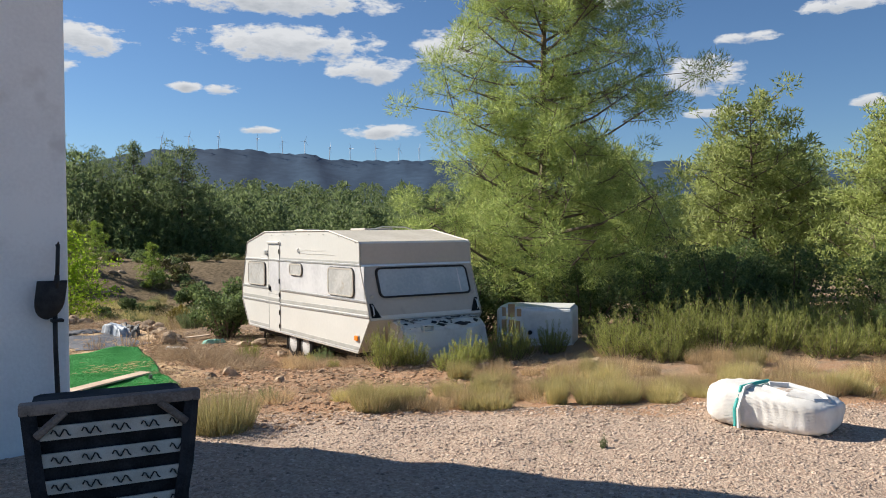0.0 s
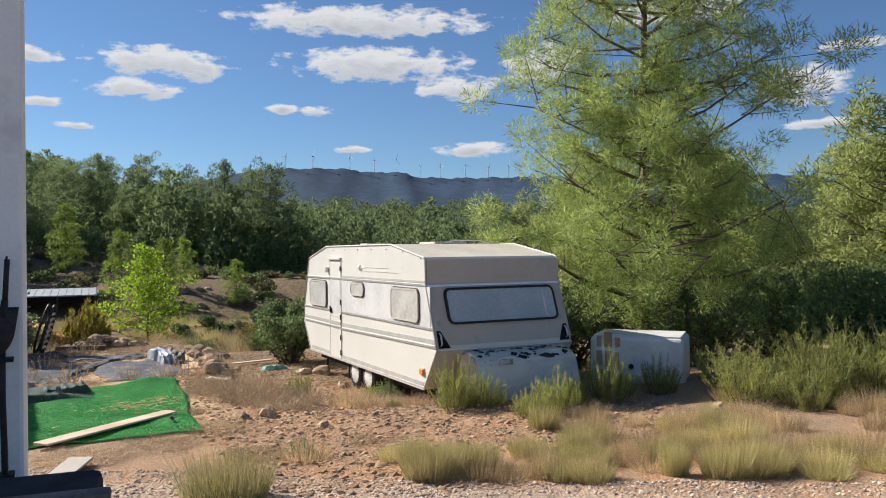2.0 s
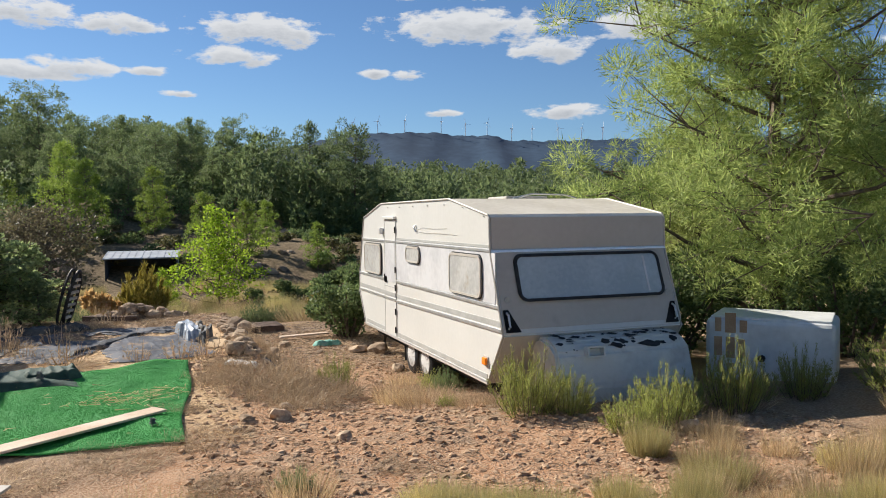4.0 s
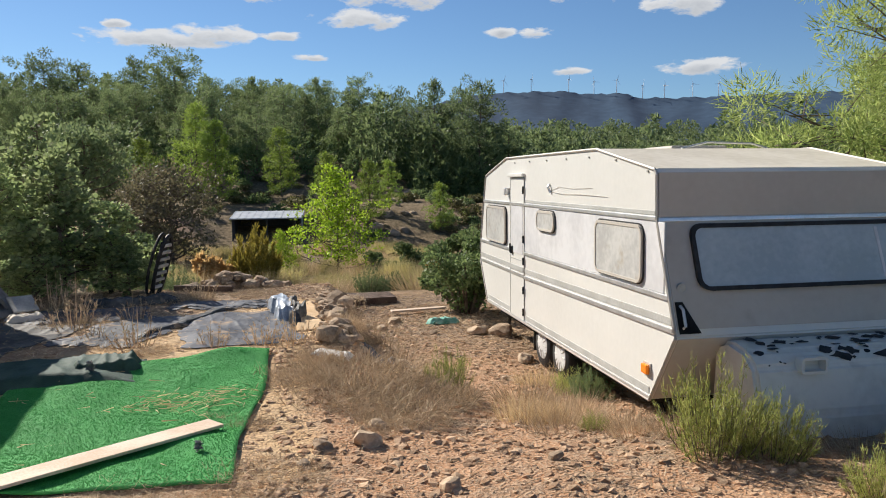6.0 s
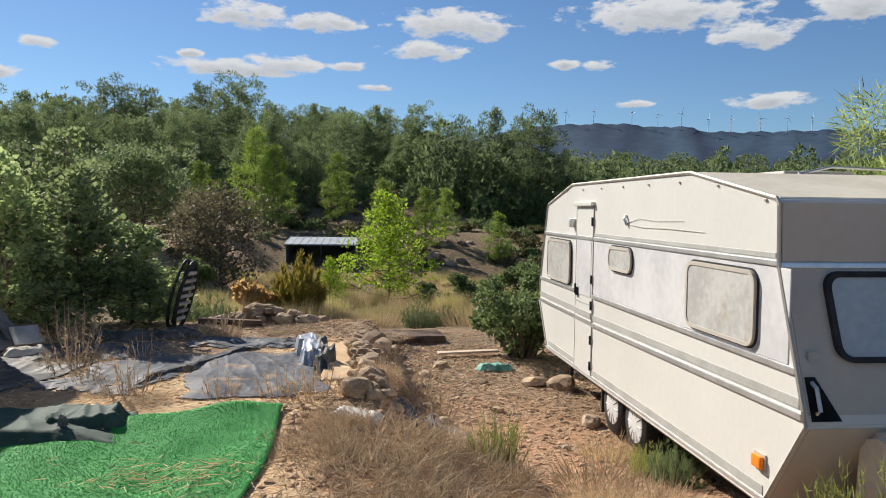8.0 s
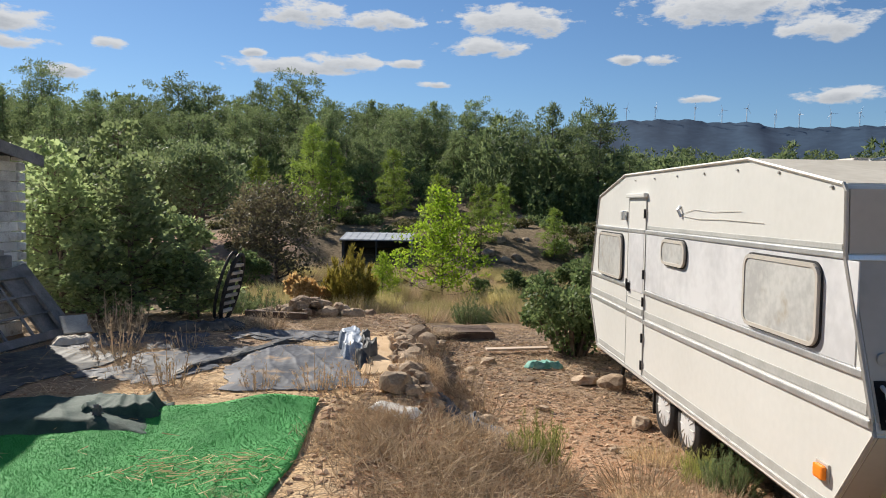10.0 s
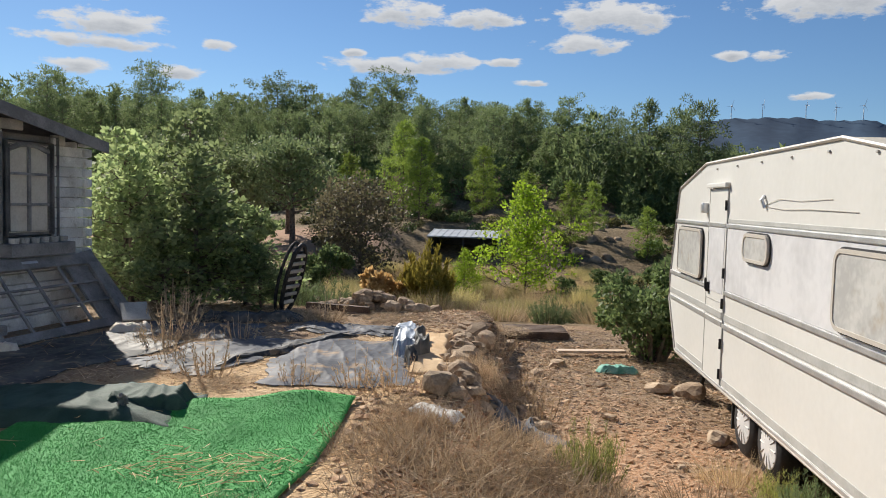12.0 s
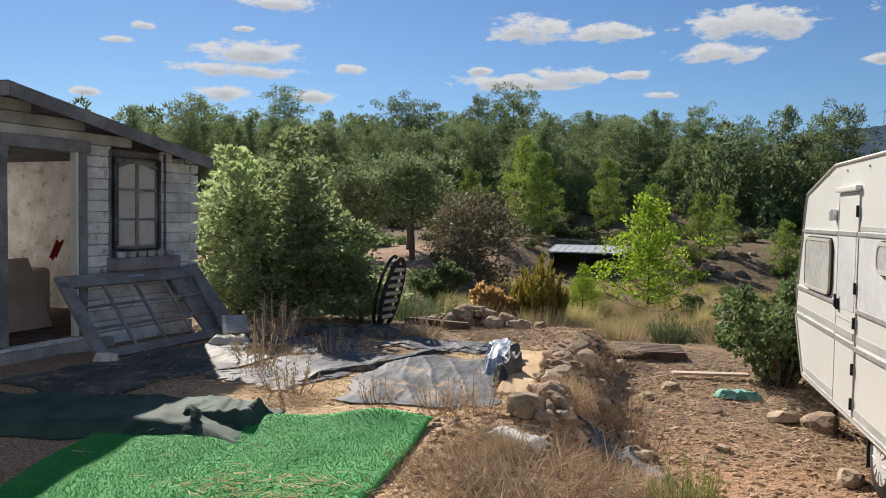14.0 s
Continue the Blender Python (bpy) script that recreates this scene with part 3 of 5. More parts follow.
def front_plate(name, x0, x1, z0, z1, out, material, bev=.02, t=.02):
    """A plate lying on the slanted front."""
    bm = box(x0, x1, -t, 0, z0, z1, bev)
    for v in bm.verts:
        v.co.y += front_y(v.co.z) - out
    return part(name, bm, material, van)


def ring(x0, x1, z0, z1, w, y0, y1, r, bm=None, seg=5):
    """A rounded rectangular frame standing in the xz plane."""
    bm = bmesh.new()
    def loop(x0, x1, z0, z1, r):
        pts = []
        for cx, cz, a0 in ((x1 - r, z1 - r, 0), (x0 + r, z1 - r, 90), (x0 + r, z0 + r, 180), (x1 - r, z0 + r, 270)):
            for k in range(seg + 1):
                a = radians(a0 + 90 * k / seg)
                pts.append((cx + r * math.cos(a), cz + r * math.sin(a)))
        return pts
    o, i = loop(x0, x1, z0, z1, r), loop(x0 + w, x1 - w, z0 + w, z1 - w, max(r - w, .01))
    L = [[bm.verts.new((x, y, z)) for x, z in pts] for pts, y in ((o, y1), (o, y0), (i, y0), (i, y1))]
    k = len(o)
    for a, b in zip(L, L[1:]):
        for j in range(k):
            bm.faces.new((a[j], a[(j + 1) % k], b[(j + 1) % k], b[j]))
    bmesh.ops.recalc_face_normals(bm, faces=bm.faces)
    return bm


def panel(x0, x1, z0, z1, y0, y1, r, seg=5, crown=0.0):
    bm = bmesh.new()
    pts = []
    for cx, cz, a0 in ((x1 - r, z1 - r, 0), (x0 + r, z1 - r, 90), (x0 + r, z0 + r, 180), (x1 - r, z0 + r, 270)):
        for k in range(seg + 1):
            a = radians(a0 + 90 * k / seg)
            pts.append((cx + r * math.cos(a), cz + r * math.sin(a)))
    a = [bm.verts.new((x, y0, z)) for x, z in pts]
    b = [bm.verts.new((x, y1, z)) for x, z in pts]
    k = len(pts)
    for j in range(k):
        bm.faces.new((a[j], a[(j + 1) % k], b[(j + 1) % k], b[j]))
    bm.faces.new(a); bm.faces.new(b)
    bmesh.ops.recalc_face_normals(bm, faces=bm.faces)
    return bm


def onto_front(bm):
    for v in bm.verts:
        v.co.y += front_y(v.co.z)
    return bm


def onto_side(bm):
    """From the xz plane (x towards the front) onto the caravan's door side."""
    for v in bm.verts:
        v.co = Vector((v.co.y, v.co.x, v.co.z))
    bmesh.ops.reverse_faces(bm, faces=bm.faces)
    return bm


# front panels: the front's shade is put into their darker paint
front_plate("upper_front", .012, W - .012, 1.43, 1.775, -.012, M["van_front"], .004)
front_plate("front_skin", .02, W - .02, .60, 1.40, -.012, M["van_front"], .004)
front_plate("front_rail", 0, W, 1.395, 1.425, .0, M["alu"], .006)
bm = prism([(.055, 1.808), (1.2, 2.004), (4.25, 2.004), (5.30, 1.80), (5.30, 1.78), (4.25, 1.98), (1.2, 1.98), (.055, 1.785)], .03, W - .03)
part("roof_skin", bm, M["van_roof"], van, "weathered beige roof")
# added plate that paints the shade on the nose's underside
bm = box(.02, W - .02, -.006, .002, -.03, .53, .002)
for v in bm.verts:
    v.co.y += nose_y(v.co.z)
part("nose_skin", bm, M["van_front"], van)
fw = part("front_window", onto_front(panel(.27, 2.05, .905, 1.345, -.035, -.005, .07)), M["winblue"], van, "wide front window with drawn pale blinds")
part("window_seal", onto_front(ring(.24, 2.08, .875, 1.375, .032, -.045, 0, .10)), M["rubber"], fw)
part("window_blind_fold", onto_front(box(1.86, 1.885, -.040, -.034, .93, 1.32)), M["van_panel"], fw)
for s in (0, 1):
    bm = bmesh.new()
    a, b = (.03, .21) if not s else (W - .03, W - .21)
    v = [bm.verts.new((a, 0, .80)), bm.verts.new((a, 0, .57)), bm.verts.new((b, 0, .57)), bm.verts.new((a + (b - a) * .35, 0, .80))]
    bm.faces.new(v)
    bmesh.ops.solidify(bm, geom=list(bm.faces), thickness=.012)
    for q in bm.verts:
        q.co.y += front_y(q.co.z) - .012
    g = part("grip_recess", bm, M["rubber"], van)
    x = .07 if not s else W - .07
    part("grab_handle", tube([(x, front_y(.77) - .01, .77), (x, front_y(.75) - .05, .75), (x, front_y(.63) - .05, .63), (x, front_y(.61) - .01, .61)], .012), M["alu"], g)
    x = .10 if not s else W - .10
    part("marker_lamp", rod((x, front_y(.9), .90), (x, front_y(.9) - .02, .90), .035, seg=14), M["stripe"], van)
# side trim, on the door side
def strip(name, y0, y1, z0, z1, out, material, bev=.003, rise=0.0):
    bm = box(-out, .004, y0, y1, z0, z1, bev)
    for v in bm.verts:
        v.co.z += rise * (y1 - v.co.y)
    return part(name, bm, material, van)


strip("silver_band", nose_y(.9) + .06, 3.44, .85, 1.395, .006, M["van_panel"])
strip("upper_stripe", .02, 3.44, 1.445, 1.478, .006, M["stripe"])
strip("upper_rail", -.02, 3.44, 1.400, 1.436, .016, M["alu"], .006)
strip("upper_rail", 4.07, back_y(1.42) - .03, 1.400, 1.436, .016, M["alu"], .006)
strip("middle_rail", nose_y(.76) + .03, 3.44, .805, .845, .016, M["alu"], .006)
strip("middle_rail", 4.07, back_y(.76) - .03, .805, .845, .014, M["alu"], .006)
strip("lower_stripe", nose_y(.6) + .05, 3.44, .575, .635, .006, M["stripe"], rise=.013)
strip("lower_stripe", 4.07, back_y(.6) - .03, .585, .645, .006, M["stripe"])
strip("lower_rail", nose_y(.56) + .03, 3.44, .51, .55, .016, M["alu"], .006, .015)
strip("lower_rail", 4.07, back_y(.51) - .03, .52, .56, .014, M["alu"], .006)
strip("skirt_stripe", .08, 5.22, .005, .065, .006, M["stripe"])
strip("skirt_rail", .06, 5.25, -.05, -.005, .014, M["alu"], .006)
# corner mouldings along the body's outline
edge = [(-.004, y, z) for y, z in PROFILE] + [(-.004, *PROFILE[0])]
part("edge_moulding", tube(edge, .014, 6), M["van_front"], van)
part("edge_moulding", tube([(W + .004, y, z) for _, y, z in edge], .014, 6), M["van_front"], van)
for i in range(9):
    y = .15 + i * .62
    z = 1.80 + (y / 1.2) * .2 if y < 1.2 else 2.0 - .03
    part("rivet_cap", box(-.012, .0, y - .012, y + .012, z - .045, z - .03, .003), M["stripe"], van)
# door
door = part("door", box(-.010, .004, 3.47, 4.04, -.015, 1.745, .004), M["van"], van, "cream caravan door, closed")
part("door_panel", box(-.014, -.008, 3.50, 4.01, .80, 1.39, .004), M["van_panel"], door)
for z0, z1, k in ((.585, .645, "stripe"), (.52, .56, "alu"), (1.40, 1.436, "alu")):
    part("door_trim", box(-.019, -.008, 3.48, 4.03, z0, z1, .003), M[k], door)
part("door_seal", box(-.012, .002, 3.452, 3.466, -.02, 1.75), M["stripe"], door)
part("door_seal", box(-.012, .002, 4.044, 4.058, -.02, 1.75), M["stripe"], door)
part("door_cap", box(-.045, .004, 3.44, 4.07, 1.755, 1.80, .012), M["van"], door)
part("door_split", box(-.013, .002, 3.47, 4.04, .718, .728), M["stripe"], door)
for z in (1.55, .68, .32, .95, .05):
    part("hinge", rod((-.02, 3.462, z), (-.02, 3.462, z + .09), .012, seg=8), M["rubber"], door)
part("door_handle", box(-.035, -.008, 3.93, 4.0, .78, .87, .008), M["rubber"], door, "black handle")
part("door_latch", box(-.05, -.03, 3.95, 3.98, .80, .91, .006), M["rubber"], door)
# side windows
for nm, y0, y1, z0, z1 in (("side_window", .197, 1.171, .878, 1.356), ("side_window", 4.24, 5.23, .868, 1.358), ("small_window", 2.32, 2.92, 1.15, 1.375)):
    w = part(nm, onto_side(panel(y0 + .02, y1 - .02, z0 + .02, z1 - .02, -.030, -.002, .07)), M["winfilm"], van, "dull acrylic window with drawn blind")
    part("window_frame", onto_side(ring(y0, y1, z0, z1, .026, -.036, 0, .09)), M["van_front"], w)
    part("window_seal", onto_side(ring(y0 - .012, y1 + .012, z0 - .012, z1 + .012, .012, -.016, 0, .10)), M["rubber"], w)
part("entry_lamp", box(-.06, .0, 4.12, 4.20, 1.52, 1.62, .015), M["alu"], van)
lampo = part("marker_light", box(-.04, .0, .06, .165, .165, .245, .015), M["orange"], van, "orange side marker lens")
part("lamp_base", box(-.012, .0, .045, .18, .15, .26, .006), M["van_front"], lampo)
part("awning_scar", tube([(-.004, 2.5, 1.60), (-.006, 2.2, 1.645), (-.006, 1.8, 1.63), (-.004, 1.3, 1.64)], .002, 5), M["van_front"], van)
part("awning_scar", tube([(-.004, 2.5, 1.59), (-.006, 2.1, 1.57), (-.006, 1.6, 1.575), (-.004, .95, 1.565)], .0025, 5), M["van_front"], van)
part("lamp_bracket", tube([(-.004, 2.52, 1.67), (-.03, 2.50, 1.64), (-.01, 2.48, 1.58)], .014, 6), M["alu"], van)
for x0, x1, y0, y1, z in ((.4, .75, 3.2, 3.55, 1.99), (.9, 1.5, 1.5, 2.1, 1.99), (.8, 1.1, 4.3, 4.6, 1.99)):
    part("roof_vent", box(x0, x1, y0, y1, z, z + .055, .02), M["van_front"], van)
part("roof_rail", tube([(.9, 1.3, 2.01), (1.2, 1.35, 2.07), (1.7, 1.4, 2.06), (1.9, 1.45, 2.02)], .012, 6), M["alu"], van)
part("underbody", box(.12, W - .12, .35, 5.0, -.16, -.05, .01), M["under"], van)
part("axle", rod((.2, 2.95, -.20), (W - .2, 2.95, -.20), .03), M["under"], van)
part("axle", rod((.2, 2.34, -.20), (W - .2, 2.34, -.20), .03), M["under"], van)
part("mud_flap", box(.06, .26, 3.27, 3.29, -.34, -.05), M["under"], van)
for y in (2.95, 2.34):
    for x0, s in ((.06, 1), (W - .06, -1)):
        wh = part("wheel", tube([(x0, y, -.20), (x0 + s * .03, y, -.20), (x0 + s * .13, y, -.20), (x0 + s * .16, y, -.20)], [.25, .275, .275, .25], 28), M["rubber"], van, "black tyre", True)
        part("hub_cap", tube([(x0 - s * .012, y, -.20), (x0 - s * .004, y, -.20), (x0 + s * .02, y, -.20)], [.05, .165, .19], 24), M["hub"], wh)
        for k in range(12):
            a = radians(30 * k)
            d = Vector((0, math.cos(a), math.sin(a)))
            c = Vector((x0 - s * .006, y, -.20))
            part("hub_slot", rod(c + d * .07, c + d * .16, .008, seg=4), M["stripe"], wh)
# corner steadies
for x in (.25, W - .25):
    part("steady_leg", rod((x, .5, -.08), (x, .32, gz(x, .3)), .025), M["under"], van)
    part("steady_leg", rod((x, 4.9, -.08), (x, 5.1, gz(x, 5.1)), .025), M["under"], van)
# drawbar cover in front
cov = [(-.20, .46), (-.38, .515), (-.60, .475), (-.72, .38), (-.82, .05), (-.84, -.30), (-.14, -.30)]
cover_ob = part("drawbar_cover", prism(cov, .40, W - .18, .035, 3), M["cover"], van, "pale drawbar cover with flaked dark patches", )
part("cover_handle", ring(.74, .95, .33, .45, .02, -.78, -.70, .03), M["van"], cover_ob)
rngp = random.Random(5)
for k in range(58):
    x = rngp.uniform(.50, W - .26)
    if rngp.random() < .75:
        v = rngp.random() ** 1.5
        y, z, n = -.39 - .20 * v, .513 - .036 * v, Vector((0, -.18, .984))
    else:
        v = rngp.random() ** 1.4
        y, z, n = -.61 - .10 * v, .467 - .08 * v, Vector((0, -.62, .784))
    bm = bmesh.new()
    q = n.to_track_quat("Z", "Y")
    rr = rngp.uniform(.010, .052) * rngp.uniform(.45, 1.15)
    st = rngp.uniform(.8, 2.6)
    vs = [bm.verts.new(Vector((x, y, z)) + n * .006 + q @ Vector((math.cos(a) * rr * st * rngp.uniform(.5, 1.3), math.sin(a) * rr * rngp.uniform(.4, 1.3), 0))) for a in [i * math.pi / 5 for i in range(10)]]
    f = bm.faces.new(vs)
    if f.normal.dot(n) < 0:
        bmesh.ops.reverse_faces(bm, faces=[f])
    part("flaked_patch", bm, M["peel"], cover_ob)
part("drawbar", rod((W / 2, -.4, -.28), (W / 2, -1.5, -.30), .04), M["under"], van)

# ---------------------------------------------------------------- white tank and big bag
ta, tb = Vector((2.66, -.21, 0)), Vector((3.56, -1.26, 0))
tu = (tb - ta).normalized()
tank_pose = Matrix.Translation((*ta.xy, gz(3.2, -.6) - .04)) @ Matrix.Rotation(math.atan2(tu.y, tu.x), 4, "Z")
tank = thing("water_tank", tank_pose, "white plastic water tank with a brown-stained front", "tank")
th = .575 - tank_pose.translation.z
part("shell", box(0, 1.38, 0, 1.0, 0, th, .09, 4), M["tank"], tank, smooth=False)
part("rim", box(.05, 1.33, .05, .95, th - .01, th + .02, .012), M["tank"], tank)
part("outlet", rod((.62, -.05, .3), (.62, .02, .3), .04), M["iron"], tank)
for x0, x1, z0, z1 in ((.10, .19, .30, .52), (.23, .33, .28, .52), (.36, .44, .28, .50), (.11, .18, .58, .74), (.22, .34, .57, .80), (.38, .46, .58, .72), (.14, .20, .10, .24), (.24, .32, .12, .22)):
    part("stain", box(x0, x1, -.003, .006, z0, z1, .002), M["rust"], tank)

bagp = Matrix.Translation((1.09, -6.76, gz(1., -6.7))) @ Matrix.Rotation(math.atan2(-1.20, .30), 4, "Z")
bag = thing("bulk_bag", bagp, "white woven bulk bag slumped on the gravel", "bulk bag")
bm = bmesh.new()
bmesh.ops.create_icosphere(bm, subdivisions=5, radius=1)
for v in bm.verts:
    d = v.co.copy()
    e = 4.6
    s = (abs(d.x) ** e + abs(d.y) ** e + abs(d.z) ** e) ** (-1 / e)
    p = Vector((d.x * s * .60, d.y * s * .36, d.z * s * .20))
    p.z += .19
    fold = .009 * math.sin(p.x * 70 + 3 * noise.noise(p * 4)) + .035 * noise.noise(p * 2.6)
    p += d * fold
    p.z *= 1.0 - .16 * max(0, p.x / .72) + .10 * max(0, -p.x / .72)
    v.co = p
    v.co.z = max(v.co.z, 0)
part("sack", bm, M["bigbag"], bag, smooth=True)
part("strap", tube([(-.24, -.40, .03), (-.25, -.39, .2), (-.22, -.30, .405), (-.12, -.1, .43), (-.08, .05, .43)], .018, 6), M["teal"], bag)
part("strap", tube([(-.20, -.41, .02), (-.21, -.40, .2), (-.18, -.31, .40), (-.15, -.1, .425)], .02, 6), M["bigbag"], bag)
part("sack_mouth", tube([(-.05, -.15, .40), (.2, -.24, .37), (.42, -.2, .33), (.5, -.02, .31), (.4, .1, .35), (.1, .1, .40), (-.05, -.02, .41)], .028, 7), M["bigbag"], bag)
part("sand_fill", sheet(lambda u, v: (.0 + .42 * u, -.18 + .26 * v, .385 - .10 * u + .02 * math.sin(5 * u)), 6, 4, .02), M["board"], bag)

# ---------------------------------------------------------------- artificial turf, boards
C0, C1, C2, C3 = Vector((-3.0, 2.12)), Vector((-3.2, -.98)), Vector((-5.05, -.80)), Vector((-5.15, 1.75))


def turf_xy(u, v):
    a, b = C1.lerp(C0, v), C2.lerp(C3, v)
    p = a.lerp(b, u)
    return p.x + .03 * math.sin(9 * v + 2) * (1 - u), p.y + .03 * math.sin(11 * u) * v


def turf_pt(u, v):
    x, y = turf_xy(u, v)
    lift = .045 * math.exp(-((1 - v) / .05) ** 2) * (0.5 + .5 * math.sin(7 * u))
    return x, y, gz(x, y) + .03 + lift + .008 * math.sin(8 * x) * math.sin(6 * y)


carpet = thing("turf_carpet", None, "bright green artificial turf carpet with straw scattered on it", "carpet")
part("backing", sheet(turf_pt, 60, 70, .014), M["turfbase"], carpet, smooth=True)
rg = np.random.default_rng(11)
uv = rg.uniform(0.002, .998, (80000, 2))
tp = np.array([turf_pt(u, v) for u, v in uv])
V, F = blades(tp, np.tile([0.1, 0, 1.0], (len(tp), 1)), .0085, .0035, 2, rg, .5)
tagged(part("pile", soup("pile", V, F), M["turf"], carpet), kind="stuff")


def plank(name, p, q, w, t, material, label, cat="board", tilt=0.0, lift=.0):
    p, q = Vector(p), Vector(q)
    m = Matrix.Translation(p) @ (q - p).to_track_quat("X", "Z").to_matrix().to_4x4()
    o = part(name, box(0, (q - p).length, -w / 2, w / 2, 0, t, .004), material)
    o.matrix_world = m
    return tagged(o, label, cat)


def on(x, y, up=.0):
    return (x, y, gz(x, y) + up)


plank("loose_board", (-3.36, .12, gz(-3.36, .1) + .055), (-4.75, -.98, gz(-4.7, -1) + .05), .20, .022, M["board"], "pale flat board lying across the green turf")
plank("loose_plank", on(-1.15, 7.5, .05), on(-.18, 7.62, .06), .14, .03, M["board"], "weathered plank lying on the dry ground")
plank("white_offcut", on(-4.62, -2.2, .03), on(-4.4, -1.75, .05), .22, .02, M["van_front"], "white board offcut lying by the wall")
cone = part("pine_cone", soup("pine_cone", *blades(np.array([[0, 0, .01 * k] for k in range(9)]) , np.tile([0, 0, .6], (9, 1)), .05, .016, 14, np.random.default_rng(3), .9, True)), M["darkwood"])
cone.matrix_world = pose(-4.55, 1.56, gz(-4.5, 1.5) + .06)
tagged(cone, "dark open pine cone lying on the turf", "pine cone")
c2 = part("pine_cone", cone.data, M["darkwood"])
c2.matrix_world = pose(-3.42, -.42, gz(-3.42, -.42) + .05) @ Matrix.Diagonal((.7, .7, .45, 1))
tagged(c2, "dark open pine cone lying on the turf", "pine cone")

# ---------------------------------------------------------------- netting and plastic sheeting
def cloth(cx, cy, lx, ly, turn, lift, wrinkle, freq, seed, edge=.10):
    """Crumpled sheet: soft swells, and sharp creases that run along one way."""
    c, s = math.cos(radians(turn)), math.sin(radians(turn))
    def fn(u, v):
        a, b = (u - .5) * lx, (v - .5) * ly
        a += edge * (noise.noise(Vector((v * 4, seed, 0))) + .4 * noise.noise(Vector((v * 15, seed, 3))))
        b += edge * (noise.noise(Vector((u * 4, seed, 9))) + .4 * noise.noise(Vector((u * 15, seed, 5))))
        x, y = cx + a * c - b * s, cy + a * s + b * c
        swell = noise.noise(Vector((x * freq * .5, y * freq * .5, seed)))
        w = noise.noise(Vector((x * freq + .8 * b, y * freq * .3, seed + 4)))
        crease = (1 - abs(noise.noise(Vector((a * freq * 1.6 + .9 * b, b * .8, seed + 8))))) ** 8
        fine = (1 - abs(noise.noise(Vector((a * freq * 4 - b, b * 2.1, seed + 12))))) ** 6
        hem = min(1.0, 7 * min(u, 1 - u, v, 1 - v))
        return x, y, gz(x, y) + .012 + hem * lift + hem * wrinkle * (.6 + .5 * swell + .35 * w + .55 * crease + .22 * fine)
    return fn


def lay(name, fn, material, label, cat, nu=50, nv=50, thick=.004):
    return tagged(part(name, sheet(fn, nu, nv, thick), material, smooth=True), label, cat)


lay("sand_bed", cloth(-2.64, 4.1, .34, 1.9, 3, .05, .02, 2.0, 20.0, .05), M["sand"], "strip of orange sand between sheeting and stones", "sand", 20, 60, .03)
lay("plastic_sheet", cloth(-3.42, 3.55, 1.24, 2.0, 6, .006, .020, 2.4, 1.0), M["plastic"], "wrinkled grey plastic sheeting spread on the ground", "plastic sheet", 90, 100)
lay("plastic_sheet", cloth(-4.62, 3.62, 1.0, 1.7, -20, .004, .018, 2.4, 2.0, .18), M["plastic"], "wrinkled grey plastic sheeting littered with twigs", "plastic sheet", 70, 80)
lay("plastic_sheet", cloth(-3.75, 5.25, 1.3, .7, 5, .006, .025, 3.4, 3.0, .16), M["plastic"], "wrinkled grey plastic sheeting behind the bed", "plastic sheet", 70, 50)
lay("plastic_sheet", cloth(-6.0, 3.2, 1.2, 2.3, -16, .006, .022, 2.6, 4.0), M["plastic_dark"], "dark plastic sheeting in front of the cabin", "plastic sheet", 60, 90)
lay("plastic_sheet", cloth(-5.35, 4.75, 1.5, 1.0, 12, .006, .026, 3.1, 5.0, .18), M["plastic"], "dull plastic sheeting in front of the bushes", "plastic sheet", 70, 50)
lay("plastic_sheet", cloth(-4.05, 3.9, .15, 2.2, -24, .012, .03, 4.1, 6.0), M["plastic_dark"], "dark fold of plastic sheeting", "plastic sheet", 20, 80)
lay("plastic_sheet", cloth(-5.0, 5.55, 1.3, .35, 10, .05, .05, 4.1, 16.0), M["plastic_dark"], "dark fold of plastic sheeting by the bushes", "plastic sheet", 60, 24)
lay("foil_roll", cloth(-2.93, 4.35, .26, 1.15, 6, .12, .07, 3.2, 7.0), M["foil"], "crumpled pale foil bundled at the edge", "foil", 30, 70)
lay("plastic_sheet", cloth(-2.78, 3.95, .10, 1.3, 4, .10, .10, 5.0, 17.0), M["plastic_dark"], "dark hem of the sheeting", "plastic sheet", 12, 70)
lay("paper_scrap", cloth(-6.02, 4.62, .42, .30, 20, .04, .03, 5.0, 8.0, .05), M["paper"], "crumpled pale scrap lying before the cabin", "scrap", 20, 16)
lay("paper_scrap", cloth(-6.55, 3.25, .24, .10, 20, .06, .03, 5.0, 9.0, .03), M["paper"], "small pale scrap lying on the sheeting", "scrap", 14, 10)
lay("paper_scrap", cloth(-2.42, 2.06, .40, .18, -20, .02, .015, 5.0, 10.0, .03), M["limewood"], "torn grey scrap lying at the turf edge", "scrap", 16, 10)
lay("shade_net", cloth(-5.45, 1.62, 2.6, .85, 9, .05, .035, 2.2, 11.0, .08), M["net"], "dark green shade netting spread beside the turf", "netting", 90, 40)
lay("shade_net", cloth(-4.48, 1.80, .62, .36, 6, .08, .05, 2.5, 12.0, .05), M["net"], "bunched end of dark green shade netting", "netting", 40, 24)
lay("teal_rag", cloth(-.5, 6.3, .45, .3, 15, .03, .06, 6.0, 13.0, .06), M["tealrag"], "teal scrap of netting on the dry ground", "rag", 24, 20)
